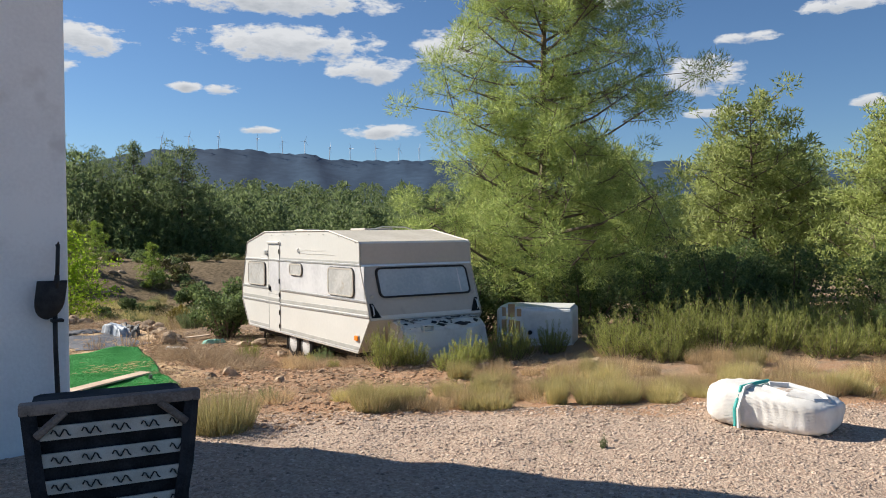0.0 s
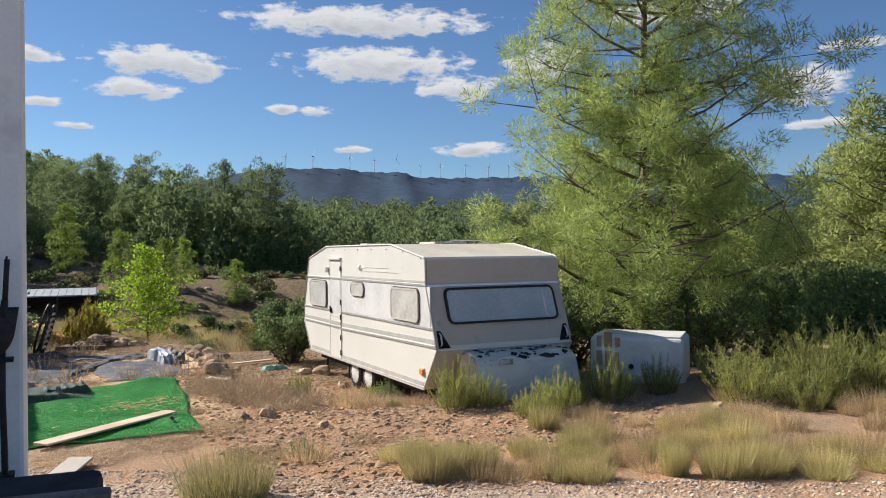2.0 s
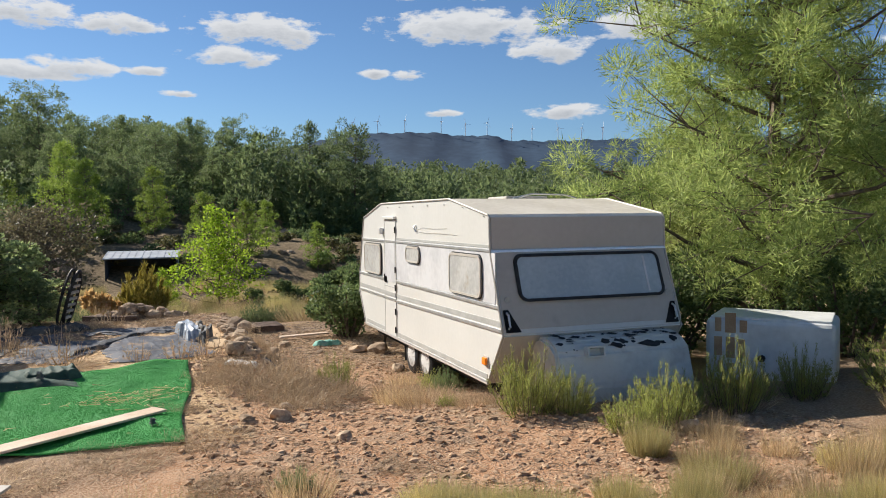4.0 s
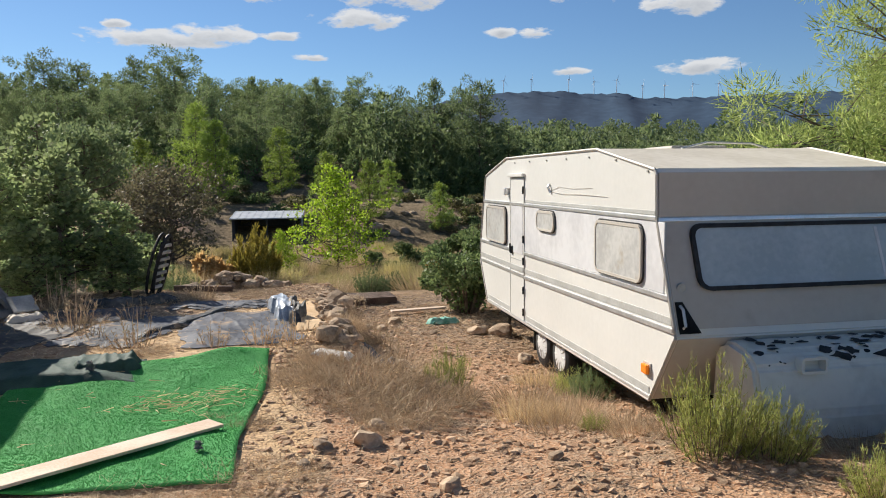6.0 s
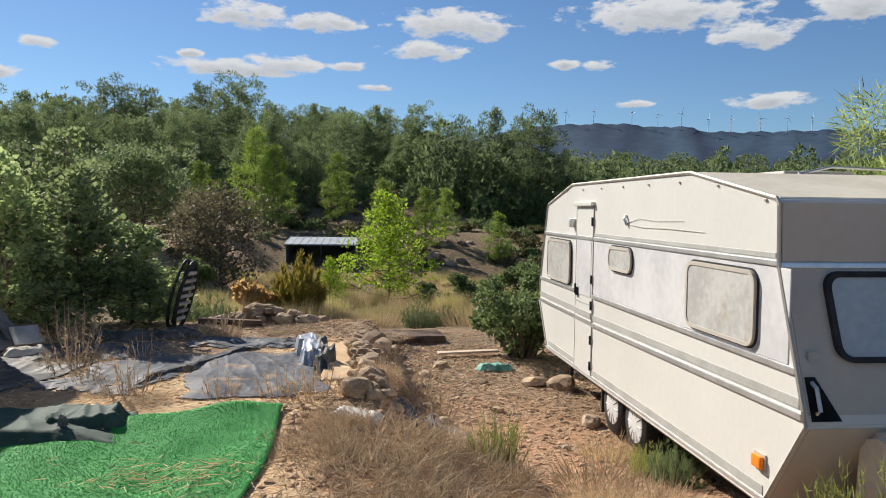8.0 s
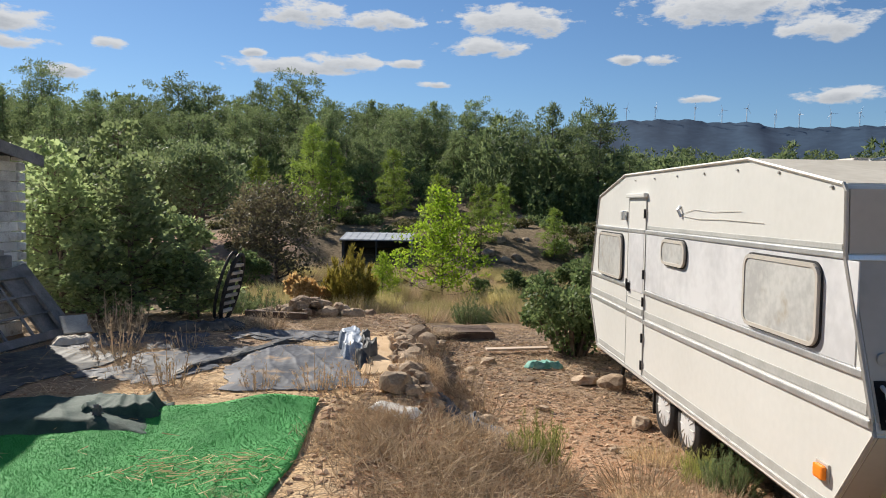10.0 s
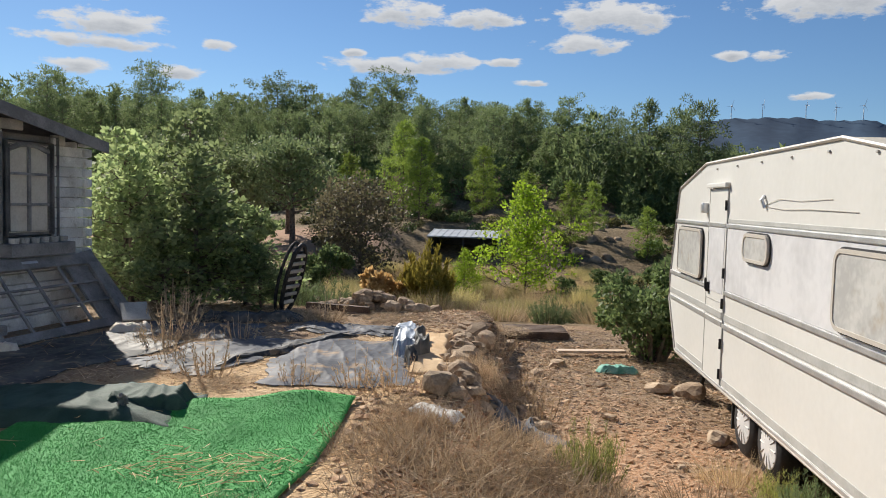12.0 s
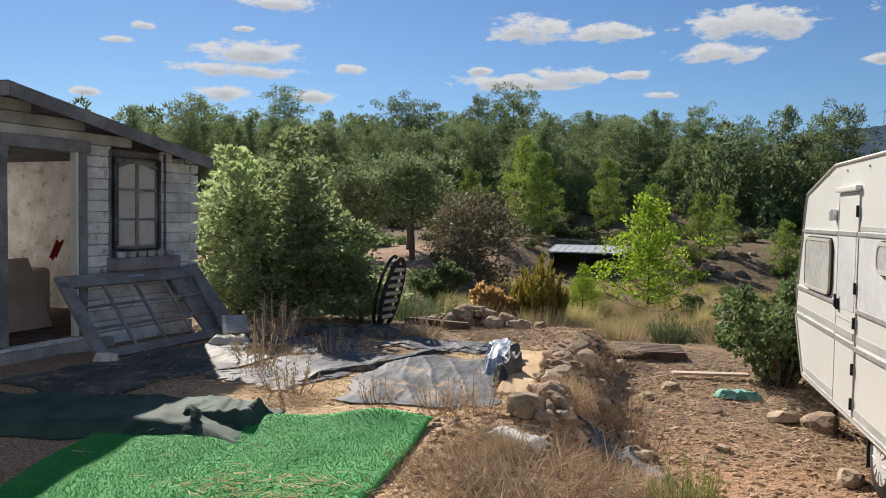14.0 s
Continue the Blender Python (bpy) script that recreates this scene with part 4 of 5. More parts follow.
lay("plastic_sheet", cloth(-1.68, 2.9, .5, .9, 30, .03, .10, 5.0, 14.0, .1), M["plastic"], "crumpled plastic sheet under the stone wall", "plastic sheet", 30, 40)

# ---------------------------------------------------------------- stones
def stone_mesh(seed, flat=0.65):
    bm = bmesh.new()
    bmesh.ops.create_icosphere(bm, subdivisions=2, radius=1)
    for v in bm.verts:
        d = v.co.copy()
        k = 1 + .5 * noise.noise(d * 1.3 + Vector((seed * 3.1, 0, 0))) + .3 * noise.noise(d * 3 + Vector((0, seed, 0)))
        v.co = Vector((d.x * k, d.y * k * .8, d.z * k * flat))
    for ax in range(3):
        for sgn in (1, -1):
            cut = .72
            for v in bm.verts:
                if v.co[ax] * sgn > cut * (flat if ax == 2 else 1):
                    v.co[ax] = sgn * cut * (flat if ax == 2 else 1) + (v.co[ax] - sgn * cut * (flat if ax == 2 else 1)) * .25
    me = as_mesh("stone", bm)
    me.materials.append(M["stone"])
    return me


STONES = [stone_mesh(k) for k in range(7)]
rs = random.Random(21)


def stone(parent, x, y, z, s, turn=None):
    o = new("stone", rs.choice(STONES))
    o.matrix_world = pose(x, y, z, rs.uniform(-18, 18), rs.uniform(-18, 18), rs.uniform(0, 360)) @ Matrix.Diagonal((s * rs.uniform(.8, 1.3), s * rs.uniform(.8, 1.2), s * rs.uniform(.7, 1.1), 1))
    if parent:
        o.parent = parent
    return o


swall = thing("dry_stone_wall", None, "tumbled low dry-stone retaining wall of pale limestone", "stone wall")
for course in range(4):
    y = 2.45 + .05 * course
    while y < 5.35:
        big_end = 1.0 - .12 * course
        w = rs.uniform(.10, .17) * big_end
        x = -2.02 - .07 * course + .05 * math.sin(3 * y) + rs.uniform(-.03, .03)
        stone(swall, x, y, -.36 + .135 * course + rs.uniform(-.02, .02), w)
        y += w * rs.uniform(1.25, 1.7)
for k in range(70):
    y = rs.uniform(2.3, 5.4)
    x = -2.34 + .05 * math.sin(3 * y) + rs.uniform(-.10, .16)
    stone(swall, x, y, .10 + rs.uniform(-.05, .04), rs.uniform(.05, .12))
for k in range(40):
    y = rs.uniform(2.4, 5.3)
    x = -1.84 + abs(rs.gauss(0, .14))
    stone(swall, x, y, gz(x, y) + .02, rs.uniform(.05, .11))
for x, y, s in ((-2.43, 2.50, .19), (-2.22, 5.0, .17), (-2.12, 4.55, .15), (-2.25, 3.7, .13), (-2.28, 3.05, .15)):
    stone(swall, x, y, .13, s)
heap = thing("rubble_heap", None, "low heap of brown stones and broken clods", "rubble heap")
for k in range(46):
    a, q = rs.uniform(0, 6.283), rs.random() ** .6
    x, y = -3.75 + .75 * q * math.cos(a), 6.95 + .35 * q * math.sin(a)
    stone(heap, x, y, gz(x, y) + .22 * (1 - q) + .03, rs.uniform(.06, .14))
LOOSE = ((-2.62, -.45, .09), (-2.3, -.32, .12), (-2.75, -.75, .06), (-2.2, .02, .07), (-.02, 3.35, .13), (-.15, 5.2, .16), (.1, 4.95, .2), (-1.5, 5.8, .12),
         (-1.2, 6.6, .14), (-1.7, 6.2, .10), (.55, -1.9, .12), (1.0, -2.05, .13), (-.9, 3.9, .07), (-.5, 2.6, .06), (-.8, 5.4, .08), (-1.85, 7.6, .14), (-2.6, 8.2, .12),
         (2.4, -3.0, .10), (2.7, -2.7, .09), (-3.05, 6.9, .16), (-3.3, 7.1, .18), (-3.7, 7.0, .15), (-3.5, 7.3, .14), (-2.9, 7.4, .12), (-4.0, 7.2, .16), (-1.9, -1.2, .08), (-1.1, -.8, .06), (0.1, -.9, .07))
for x, y, s in LOOSE:
    tagged(stone(None, x, y, gz(x, y) + s * .25, s), "pale limestone lying on the dry ground", "stone", "loose stones")

# ---------------------------------------------------------------- pallet, leaning cradle, rubble heap
pal = thing("wooden_pallet", pose(-1.42, 9.05, gz(-1.4, 9) + .0, 0, 0, 4), "dark broken wooden pallet lying on the ground", "pallet")
for x in (-.42, 0, .42):
    part("bearer", box(x - .05, x + .05, -.35, .35, 0, .12, .006), M["brownwood"], pal)
for k in range(6):
    part("deck_board", box(-.5, .5, -.36 + k * .125, -.27 + k * .125, .12, .145, .004), M["brownwood"], pal)
part("deck_board", box(-.5, .52, -.37, -.35, .02, .12, .004), M["brownwood"], pal)

cr = thing("slatted_hoop", pose(-4.80, 6.35, gz(-4.8, 6.3), 16, 0, 74), "dark hooped frame with pale slats, standing upright", "slatted frame")
hoop = [(.19 * math.sin(a), 0, .47 - .47 * math.cos(a)) for a in [i * 2 * math.pi / 28 for i in range(29)]]
part("hoop", tube(hoop, .028, 7), M["iron"], cr)
part("hoop", tube([(x, .10, z) for x, _, z in hoop], .022, 7), M["iron"], cr)
part("backing", box(-.12, .12, .03, .05, .10, .84, .008), M["iron"], cr)
for k in range(7):
    z = .14 + k * .105
    w = .17 * math.sqrt(max(.05, 1 - ((z - .47) / .47) ** 2))
    part("slat", box(-w, w, -.02, .01, z, z + .045, .006), M["greywood"], cr)
plank("fallen_post", on(-4.55, 6.55, .05), on(-3.7, 6.45, .03), .09, .08, M["brownwood"], "old dark post lying behind the sheeting", "post")

# ---------------------------------------------------------------- cabin
CU, CN = Vector((-.181, -.983, 0)).normalized(), Vector((.983, -.181, 0)).normalized()
cm = Matrix(((CU.x, CN.x, 0, -6.987), (CU.y, CN.y, 0, 5.323), (0, 0, 1, 0), (0, 0, 0, 1)))
cabin = thing("garden_cabin", cm, "weathered whitewashed log cabin with an open doorway", "cabin")
# local: x along the front, y outwards, z up
CL, CD, T = 4.2, 3.2, .05
def roofz(s):
    return 2.14 + .19 * s if s <= 2.55 else 2.14 + .19 * 2.55 - .19 * (s - 2.55)


rl = random.Random(8)
z = .20
while z < 2.75:
    top = z + .118
    segs = [(-.12, 4.2)]
    def cut(segs, a, b):
        out = []
        for p, q in segs:
            if q <= a or p >= b:
                out.append((p, q))
            else:
                if p < a: out.append((p, a))
                if q > b: out.append((b, q))
        return out
    if top > .23 and z < 2.10:
        segs = cut(segs, 1.60, 2.40)
    if top > 1.0 and z < 2.12:
        segs = cut(segs, .44, 1.16)
    lim = (z + .10 - 2.14) / .19
    if lim > -.2:
        segs = [(max(p, lim), min(q, 5.1 - lim)) for p, q in segs if min(q, 5.1 - lim) > max(p, lim) + .05]
    for p, q in segs:
        off = rl.uniform(-.004, .004)
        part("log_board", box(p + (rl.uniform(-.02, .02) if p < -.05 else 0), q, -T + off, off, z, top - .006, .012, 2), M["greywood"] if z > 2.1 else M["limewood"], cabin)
    z += .118
part("side_wall", box(0.0, .05, -CD, -T - .006, .20, 2.20, .004), M["limewood"], cabin)
part("back_wall", box(.06, 4.2, -CD - .05, -CD - .003, .20, .75, .004), M["inner"], cabin)
part("tarpaulin_wall", sheet(lambda u, v: (.06 + 4.1 * u, -CD - .03 + .02 * math.sin(23 * u), .75 + 1.45 * v), 60, 6, .004), M["tarp"], cabin, "pale tarpaulin closing the back")
part("back_post", box(2.05, 2.13, -CD - .06, -CD + .02, .75, 2.5, .004), M["inner"], cabin)
part("far_wall", box(4.15, 4.2, -CD, -T - .006, .20, 2.3, .004), M["inner"], cabin)
part("cabin_floor", box(.06, 4.14, -CD, -.06, .16, .20, .004), M["brownwood"], cabin)
part("sill_beam", box(-.05, 4.2, -.08, .03, .02, .19, .01), M["limewood"], cabin)
part("step_beam", box(1.25, 4.2, .035, .14, .03, .16, .012), M["greywood"], cabin)
for k in range(18):
    zz = .20 + k * .118
    if zz < 2.15:
        part("log_end", box(-.14, -.02, -.05 - .02, .035, zz + .01, zz + .10, .012), M["limewood"], cabin)
def slope(name, s0, s1, y0, y1, up, t, material):
    bm = bmesh.new()
    vs = []
    for s, dz in ((s0, 0), (s1, 0), (s1, t), (s0, t)):
        for y in (y0, y1):
            vs.append(bm.verts.new((s, y, roofz(s) + up + dz)))
    for f in ((0, 1, 3, 2), (2, 3, 5, 4), (4, 5, 7, 6), (6, 7, 1, 0), (0, 2, 4, 6), (1, 7, 5, 3)):
        bm.faces.new([vs[i] for i in f])
    bmesh.ops.recalc_face_normals(bm, faces=bm.faces)
    return part(name, bm, material, cabin)


slope("roof_slope", -.10, 2.55, -CD - .2, .26, .0, .05, M["felt"])
slope("roof_slope", 2.555, 4.5, -CD - .2, .26, .0, .05, M["felt"])
slope("barge_board", -.12, 2.55, .265, .29, -.09, .13, M["darkwood"])
slope("barge_board", 2.555, 4.5, .265, .29, -.09, .13, M["darkwood"])
# doorway
dfr = part("door_frame", box(1.50, 1.60, -.07, .035, .20, 2.20, .006), M["darkwood"], cabin)
part("frame_post", box(2.40, 2.50, -.07, .035, .20, 2.20, .006), M["darkwood"], dfr)
part("frame_head", box(1.46, 2.54, -.07, .045, 2.10, 2.22, .006), M["darkwood"], dfr)
part("frame_liner", box(1.60, 1.63, -.07, .02, .20, 2.10, .003), M["inner"], dfr)
# window
wf = part("window_frame", ring(.40, 1.20, 1.0, 2.17, .075, -.06, .04, .01, seg=1), M["darkwood"], cabin, "dark wooden window frame with arched head")
part("window_sash", ring(.475, 1.125, 1.08, 2.10, .045, -.04, .02, .01, seg=1), M["darkwood"], wf)
part("glazing_bar", box(.785, .815, -.03, .015, 1.12, 2.06, .003), M["darkwood"], wf)
for zz in (1.40, 1.73):
    part("glazing_bar", box(.52, 1.08, -.028, .012, zz, zz + .028, .003), M["darkwood"], wf)
part("arch_head", tube([(.52, -.005, 2.0), (.66, -.005, 2.05), (.8, -.005, 2.065), (.94, -.005, 2.05), (1.08, -.005, 2.0)], .03, 6), M["darkwood"], wf)
part("pane", box(.51, 1.09, -.022, -.018, 1.11, 2.07), M["curtain"], wf, "pane with a pale curtain behind")
pb = thing("window_box", cm @ Matrix.Translation((.78, .10, .86)), "dark wooden flower box with dried pots under the window", "flower box")
part("trough", box(-.46, .46, -.09, .09, 0, .14, .01), M["darkwood"], pb)
for k in range(6):
    part("pot", rod((-.36 + k * .14, 0, .10), (-.36 + k * .14, 0, .20), .045, .055, 10), M["greywood"], pb)
# old door and shutter leaning on the wall
ld = thing("leaning_door", cm @ Matrix.Translation((.98, .70, .06)) @ Matrix.Rotation(radians(38), 4, "X"), "old grey glazed door lying aslant against the wall", "door")
for x0, x1, z0, z1 in ((-1.0, -.86, 0, .92), (.84, .98, 0, .92), (-1.0, .98, .84, .98), (-.86, .84, .0, .10)):
    part("door_rail", box(x0, x1, -.02, .025, z0, z1, .005), M["darkwood"], ld)
for k in range(3):
    x = -.40 + k * .42
    part("glazing_bar", box(x, x + .03, -.012, .015, .10, .84, .003), M["darkwood"], ld)
for k in range(2):
    part("glazing_bar", box(-.86, .84, -.010, .012, .34 + k * .25, .365 + k * .25, .003), M["darkwood"], ld)
part("lock_plate", box(-.12, .10, .026, .03, .90, .93), M["alu"], ld)
sh = thing("leaning_panel", cm @ Matrix.Translation((.02, .62, .08)) @ Matrix.Rotation(radians(34), 4, "X") @ Matrix.Rotation(radians(10), 4, "Y"), "grey wooden panel leaning against the cabin corner", "panel")
part("board", box(-.28, .28, -.06, -.025, 0, .95, .006), M["darkwood"], sh)
plank("pale_offcut", tuple(cm @ Vector((.25, .95, .12))), tuple(cm @ Vector((.05, .75, .28))), .30, .02, M["greywood"], "grey board offcut propped by the cabin", "board")
# things inside
ch = thing("leather_armchair", cm @ Matrix.Translation((1.55, -1.7, .20)), "worn cream leather armchair inside the cabin", "armchair")
part("seat", box(-.45, .55, -.4, .4, .12, .45, .08, 3), M["leather"], ch)
part("backrest", box(-.45, .55, -.62, -.40, .30, 1.0, .09, 3), M["leather"], ch)
part("armrest", box(-.68, -.46, -.55, .42, .05, .62, .08, 3), M["leather"], ch)
part("armrest", box(.56, .78, -.55, .42, .05, .62, .08, 3), M["leather"], ch)
part("base", box(-.6, .7, -.5, .38, 0, .12, .02), M["brownwood"], ch)
pn = thing("hardboard_panel", cm @ Matrix.Translation((1.75, -.75, .205)) @ Matrix.Rotation(radians(28), 4, "X"), "brown board leaning on the armchair", "panel")
part("board", box(-.45, .45, -.01, .01, 0, .85, .004), M["board"], pn)
tagged(part("red_cloth", sheet(lambda u, v: tuple(cm @ Vector((1.00 + .10 * u, -1.05 + .12 * v, .95 + .2 * v + .02 * math.sin(9 * u)))), 8, 8, .01), M["red"]), "red cloth hanging over the armchair", "cloth")
hang = sheet(lambda u, v: tuple(cm @ Vector((1.95 + .5 * u, -.55 - .1 * math.sin(9 * u) - .25 * v, 2.15 - (.95 - .3 * u) * v))), 24, 20, .006)
tagged(part("foil_curtain", hang, M["foil"], smooth=True), "crumpled silvery plastic sheet hanging in the doorway", "curtain")

# ---------------------------------------------------------------- far shed
shed = thing("open_shed", pose(-4.2, 39.6, gz(-4, 39) - .0, 0, 0, -3), "low open-fronted shed with grey metal roof", "shed")
zt = -.45 - gz(-4, 39)
def pitched(bm):
    for v in bm.verts:
        v.co.z += .10 * (v.co.y + .3)
    return bm


part("roof", pitched(box(-2.05, 2.05, -.3, 2.6, zt, zt + .07, .01)), M["sheetmetal"], shed)
for k in range(11):
    part("roof_rib", pitched(box(-2.03 + k * .4, -1.98 + k * .4, -.3, 2.6, zt + .07, zt + .09)), M["sheetmetal"], shed)
part("back_wall", box(-1.95, 1.95, 2.3, 2.4, -.2, zt + .24), M["shedwall"], shed)
part("side_wall", box(-1.95, -1.85, .3, 2.3, -.2, zt + .04), M["shedwall"], shed)
part("side_wall", box(1.85, 1.95, -.1, 2.3, -.2, zt), M["sheetmetal"], shed)
for x in (-1.9, 0, 1.9):
    part("post", rod((x, -.1, -.2), (x, -.1, zt), .05), M["shedwall"], shed)

# ---------------------------------------------------------------- plants
def limb_mesh(limbs, seg=6):
    """Trunk and limbs: each a list of points with radii."""
    Vs, Fs, base = [], [], 0
    for pts, rad in limbs:
        pts = [Vector(p) for p in pts]
        for i, p in enumerate(pts):
            d = (pts[min(i + 1, len(pts) - 1)] - pts[max(i - 1, 0)]).normalized()
            q = d.to_track_quat("Z", "Y")
            for k in range(seg):
                a = k * 2 * math.pi / seg
                Vs.append(tuple(p + q @ Vector((math.cos(a) * rad[i], math.sin(a) * rad[i], 0))))
        for i in range(len(pts) - 1):
            for k in range(seg):
                a, b = base + i * seg + k, base + i * seg + (k + 1) % seg
                Fs.append((a, b, b + seg, a + seg))
        base += len(pts) * seg
    return soup("trunk", Vs, Fs)


def tree(name, seed, h, crown0, radius, limbs, tufts, blade, width, k, leafmat, label, cat="tree", trunk_r=None, shape="pine", leaf=False, spread=.75, lean=0.0, cluster=.28, group=""):
    """A tapered trunk with limbs; every limb carries twigs that end in rounded tufts of needles or leaves, with gaps between."""
    rg = np.random.default_rng(seed)
    r0 = trunk_r or h * .016
    trunk = []
    for i in range(7):
        f = i / 6
        trunk.append((lean * f * h + .03 * h * math.sin(3 * f + seed) * f * .5, .02 * h * math.sin(2.1 * f + seed * 2) * f, f * h * .97))
    L = [(trunk, [r0 * (1 - .86 * i / 6) for i in range(7)])]
    size = cluster * radius * .55
    C, R = [np.array(trunk[-1])], [size * .9]
    for i in range(limbs):
        f = crown0 + (1 - crown0) * ((i + rg.uniform(0, .8)) / limbs) ** .9
        f = min(f, .985)
        u = (f - crown0) / (1 - crown0)
        a = i * 2.39996 + rg.uniform(-.5, .5)
        if shape == "pine":
            reach = radius * (1.0 - u) ** .5 * (.6 + .4 * min(1, u * 5 + .3)) + .10 * radius
        elif shape == "umbrella":
            reach = radius * math.sqrt(max(.05, 1 - (u - .55) ** 2 * 2.6))
        elif shape == "spire":
            reach = radius * (1.0 - u) ** .9 + .08 * radius
        else:
            reach = radius * math.sqrt(max(.06, 1 - (2 * u - .85) ** 2 * .8))
        reach *= rg.uniform(.66, 1.08) * (1 + .14 * math.sin(2 * a + seed))
        b = f * 6
        j = min(5, int(b))
        p0 = np.array(trunk[j]) * (1 - (b - j)) + np.array(trunk[j + 1]) * (b - j)
        rise = rg.uniform(.12, .6) * reach
        p2 = p0 + np.array([math.cos(a) * reach, math.sin(a) * reach, rise])
        p1 = (p0 + p2) / 2 + np.array([0, 0, -.07 * reach])
        L.append(([tuple(p0), tuple(p1), tuple(p2)], [r0 * .34 * (1 - .7 * u) + .006, r0 * .2 * (1 - .7 * u) + .005, .004]))
        for s in range(max(2, int(1 + reach / (size * .8)))):
            q = rg.uniform(.22, 1.0) ** .7
            base = (1 - q) ** 2 * p0 + 2 * q * (1 - q) * p1 + q * q * p2
            tip = base + rg.normal(0, 1, 3) * (.16 * reach + .5 * size) * np.array([1, 1, .6]) + np.array([0, 0, .5 * size])
            if blade < .2:
                L.append(([tuple(base), tuple(tip)], [.007 + r0 * .04, .003]))
            C.append(tip)
            R.append(size * rg.uniform(.55, 1.25))
    C, R = np.array(C), np.array(R)
    share = R ** 2 / (R ** 2).sum()
    pick = rg.choice(len(C), size=tufts * k, p=share)
    d = unit(rg.normal(0, 1, (len(pick), 3)))
    P = C[pick] + d * R[pick][:, None] * rg.uniform(.12, 1.0, (len(pick), 1)) ** .5 * np.array([1, 1, .78])
    V, F = blades(P, unit(d + np.array([0, 0, .5])), blade, width, 1, rg, spread * .7, leaf)
    o = thing(name, None, label, cat, group)
    part("trunk", limb_mesh(L, 5), M["bark"], o)
    part("crown", soup("crown", V, F), M[leafmat], o)
    return o


def bush(name, seed, r, h, tufts, blade, width, k, leafmat, label, cat="bush", leaf=True, stems=9, group="", spread=.9, hollow=.35):
    rg = np.random.default_rng(seed)
    o = thing(name, None, label, cat, group)
    L, P, D = [], [], []
    lobes = []
    for i in range(stems):
        a = i * 2.39996 + rg.uniform(-.4, .4)
        q = math.sqrt((i + .5) / stems)
        top = np.array([math.cos(a) * r * q * .8, math.sin(a) * r * q * .8, h * rg.uniform(.42, 1.06) * (1 - .35 * q * q)])
        L.append(([(0.15 * top[0], .15 * top[1], -.05), tuple(top * np.array([.65, .65, .55])), tuple(top)], [.012 + .012 * h, .008 + .006 * h, .004]))
        lobes.append((top, rg.uniform(.15, .34) * r))
    per = tufts // stems
    for top, lr in lobes:
        n = unit(rg.normal(0, 1, (per, 3)))
        rad = lr * rg.uniform(hollow, 1.05, (per, 1)) ** .6
        pts = top * np.array([1, 1, .82]) + n * rad * np.array([1, 1, .85])
        low = rg.uniform(0, 1, (per, 1)) < .30
        fall = top * rg.uniform(.25, .9, (per, 1)) + n * rad * .8
        pts = np.where(low, fall, pts)
        pts[:, 2] = np.maximum(pts[:, 2], .03)
        P.append(pts)
        D.append(unit(n + np.array([0, 0, .5])))
    V, F = blades(np.concatenate(P), np.concatenate(D), blade, width, k, rg, spread, leaf)
    part("woody_base", limb_mesh(L, 5), M["bark"], o)
    part("foliage", soup("foliage", V, F), M[leafmat], o)
    return o


def sprigs(name, seed, r, h, stems, needles, length, width, leafmat, label, cat="shrub", group="", wood="bark"):
    """A wispy shrub: many upright stems, each set with short needles."""
    rg = np.random.default_rng(seed)
    o = thing(name, None, label, cat, group)
    L, P, D = [], [], []
    for i in range(stems):
        a = i * 2.39996 + rg.uniform(-.5, .5)
        q = math.sqrt((i + .5) / stems)
        hh = h * rg.uniform(.5, 1.05) * (1 - .45 * q * q)
        p0 = np.array([math.cos(a) * r * q * .45, math.sin(a) * r * q * .45, -.03])
        p2 = np.array([math.cos(a) * r * q, math.sin(a) * r * q, hh])
        p1 = (p0 + p2) / 2 + np.array([math.cos(a), math.sin(a), 0]) * .05 * r
        L.append(([tuple(p0), tuple(p1), tuple(p2)], [.006, .005, .002]))
        u = rg.uniform(.22, 1.03, (needles, 1))
        pts = (1 - u) ** 2 * p0 + 2 * u * (1 - u) * p1 + u * u * p2 + rg.normal(0, .018 * r + .008, (needles, 3))
        P.append(pts)
        D.append(np.repeat(unit(p2 - p1)[None], needles, 0) + np.array([0, 0, .25]))
    V, F = blades(np.concatenate(P), np.concatenate(D), length, width, 2, rg, .6)
    part("woody_base", limb_mesh(L, 4), M[wood], o)
    part("foliage", soup("foliage", V, F), M[leafmat], o)
    return o


def put(o, x, y, turn=0.0, s=1.0, sz=None, sink=.05):
    o.matrix_world = pose(x, y, gz(x, y) - sink, 0, 0, turn) @ Matrix.Diagonal((s, s, sz or s, 1))
    return o


def again(o, x, y, turn=0.0, s=1.0, sz=None, sink=.05):
    c = copy_thing(o, Matrix.Identity(4))
    return put(c, x, y, turn, s, sz, sink)


# the large pine behind the caravan and its neighbours
big = tree("pine_tree", 4, 10.2, .04, 2.65, 96, 19000, .14, .017, 8, "pine", "tall Aleppo pine with airy bright green crown", "pine tree", .13, cluster=.225, spread=.8)
put(big, 5.22, 1.32, 20)
mid = tree("pine_tree", 9, 4.6, .06, 1.5, 46, 2900, .135, .038, 6, "pine_young", "young Aleppo pine with bright green crown", "pine tree", .07, spread=.8, cluster=.30)
put(mid, 12.2, 1.0, 0, 1.22)
again(mid, 11.8, -2.8, 120, .98)
again(mid, 14.6, -3.6, 200, 1.1)
again(mid, 8.0, -4.9, 60, .46)
again(mid, 6.9, 5.2, 210, .8)
again(mid, 10.4, -5.4, 300, .62)
again(mid, 15.5, 2.5, 150, 1.05)
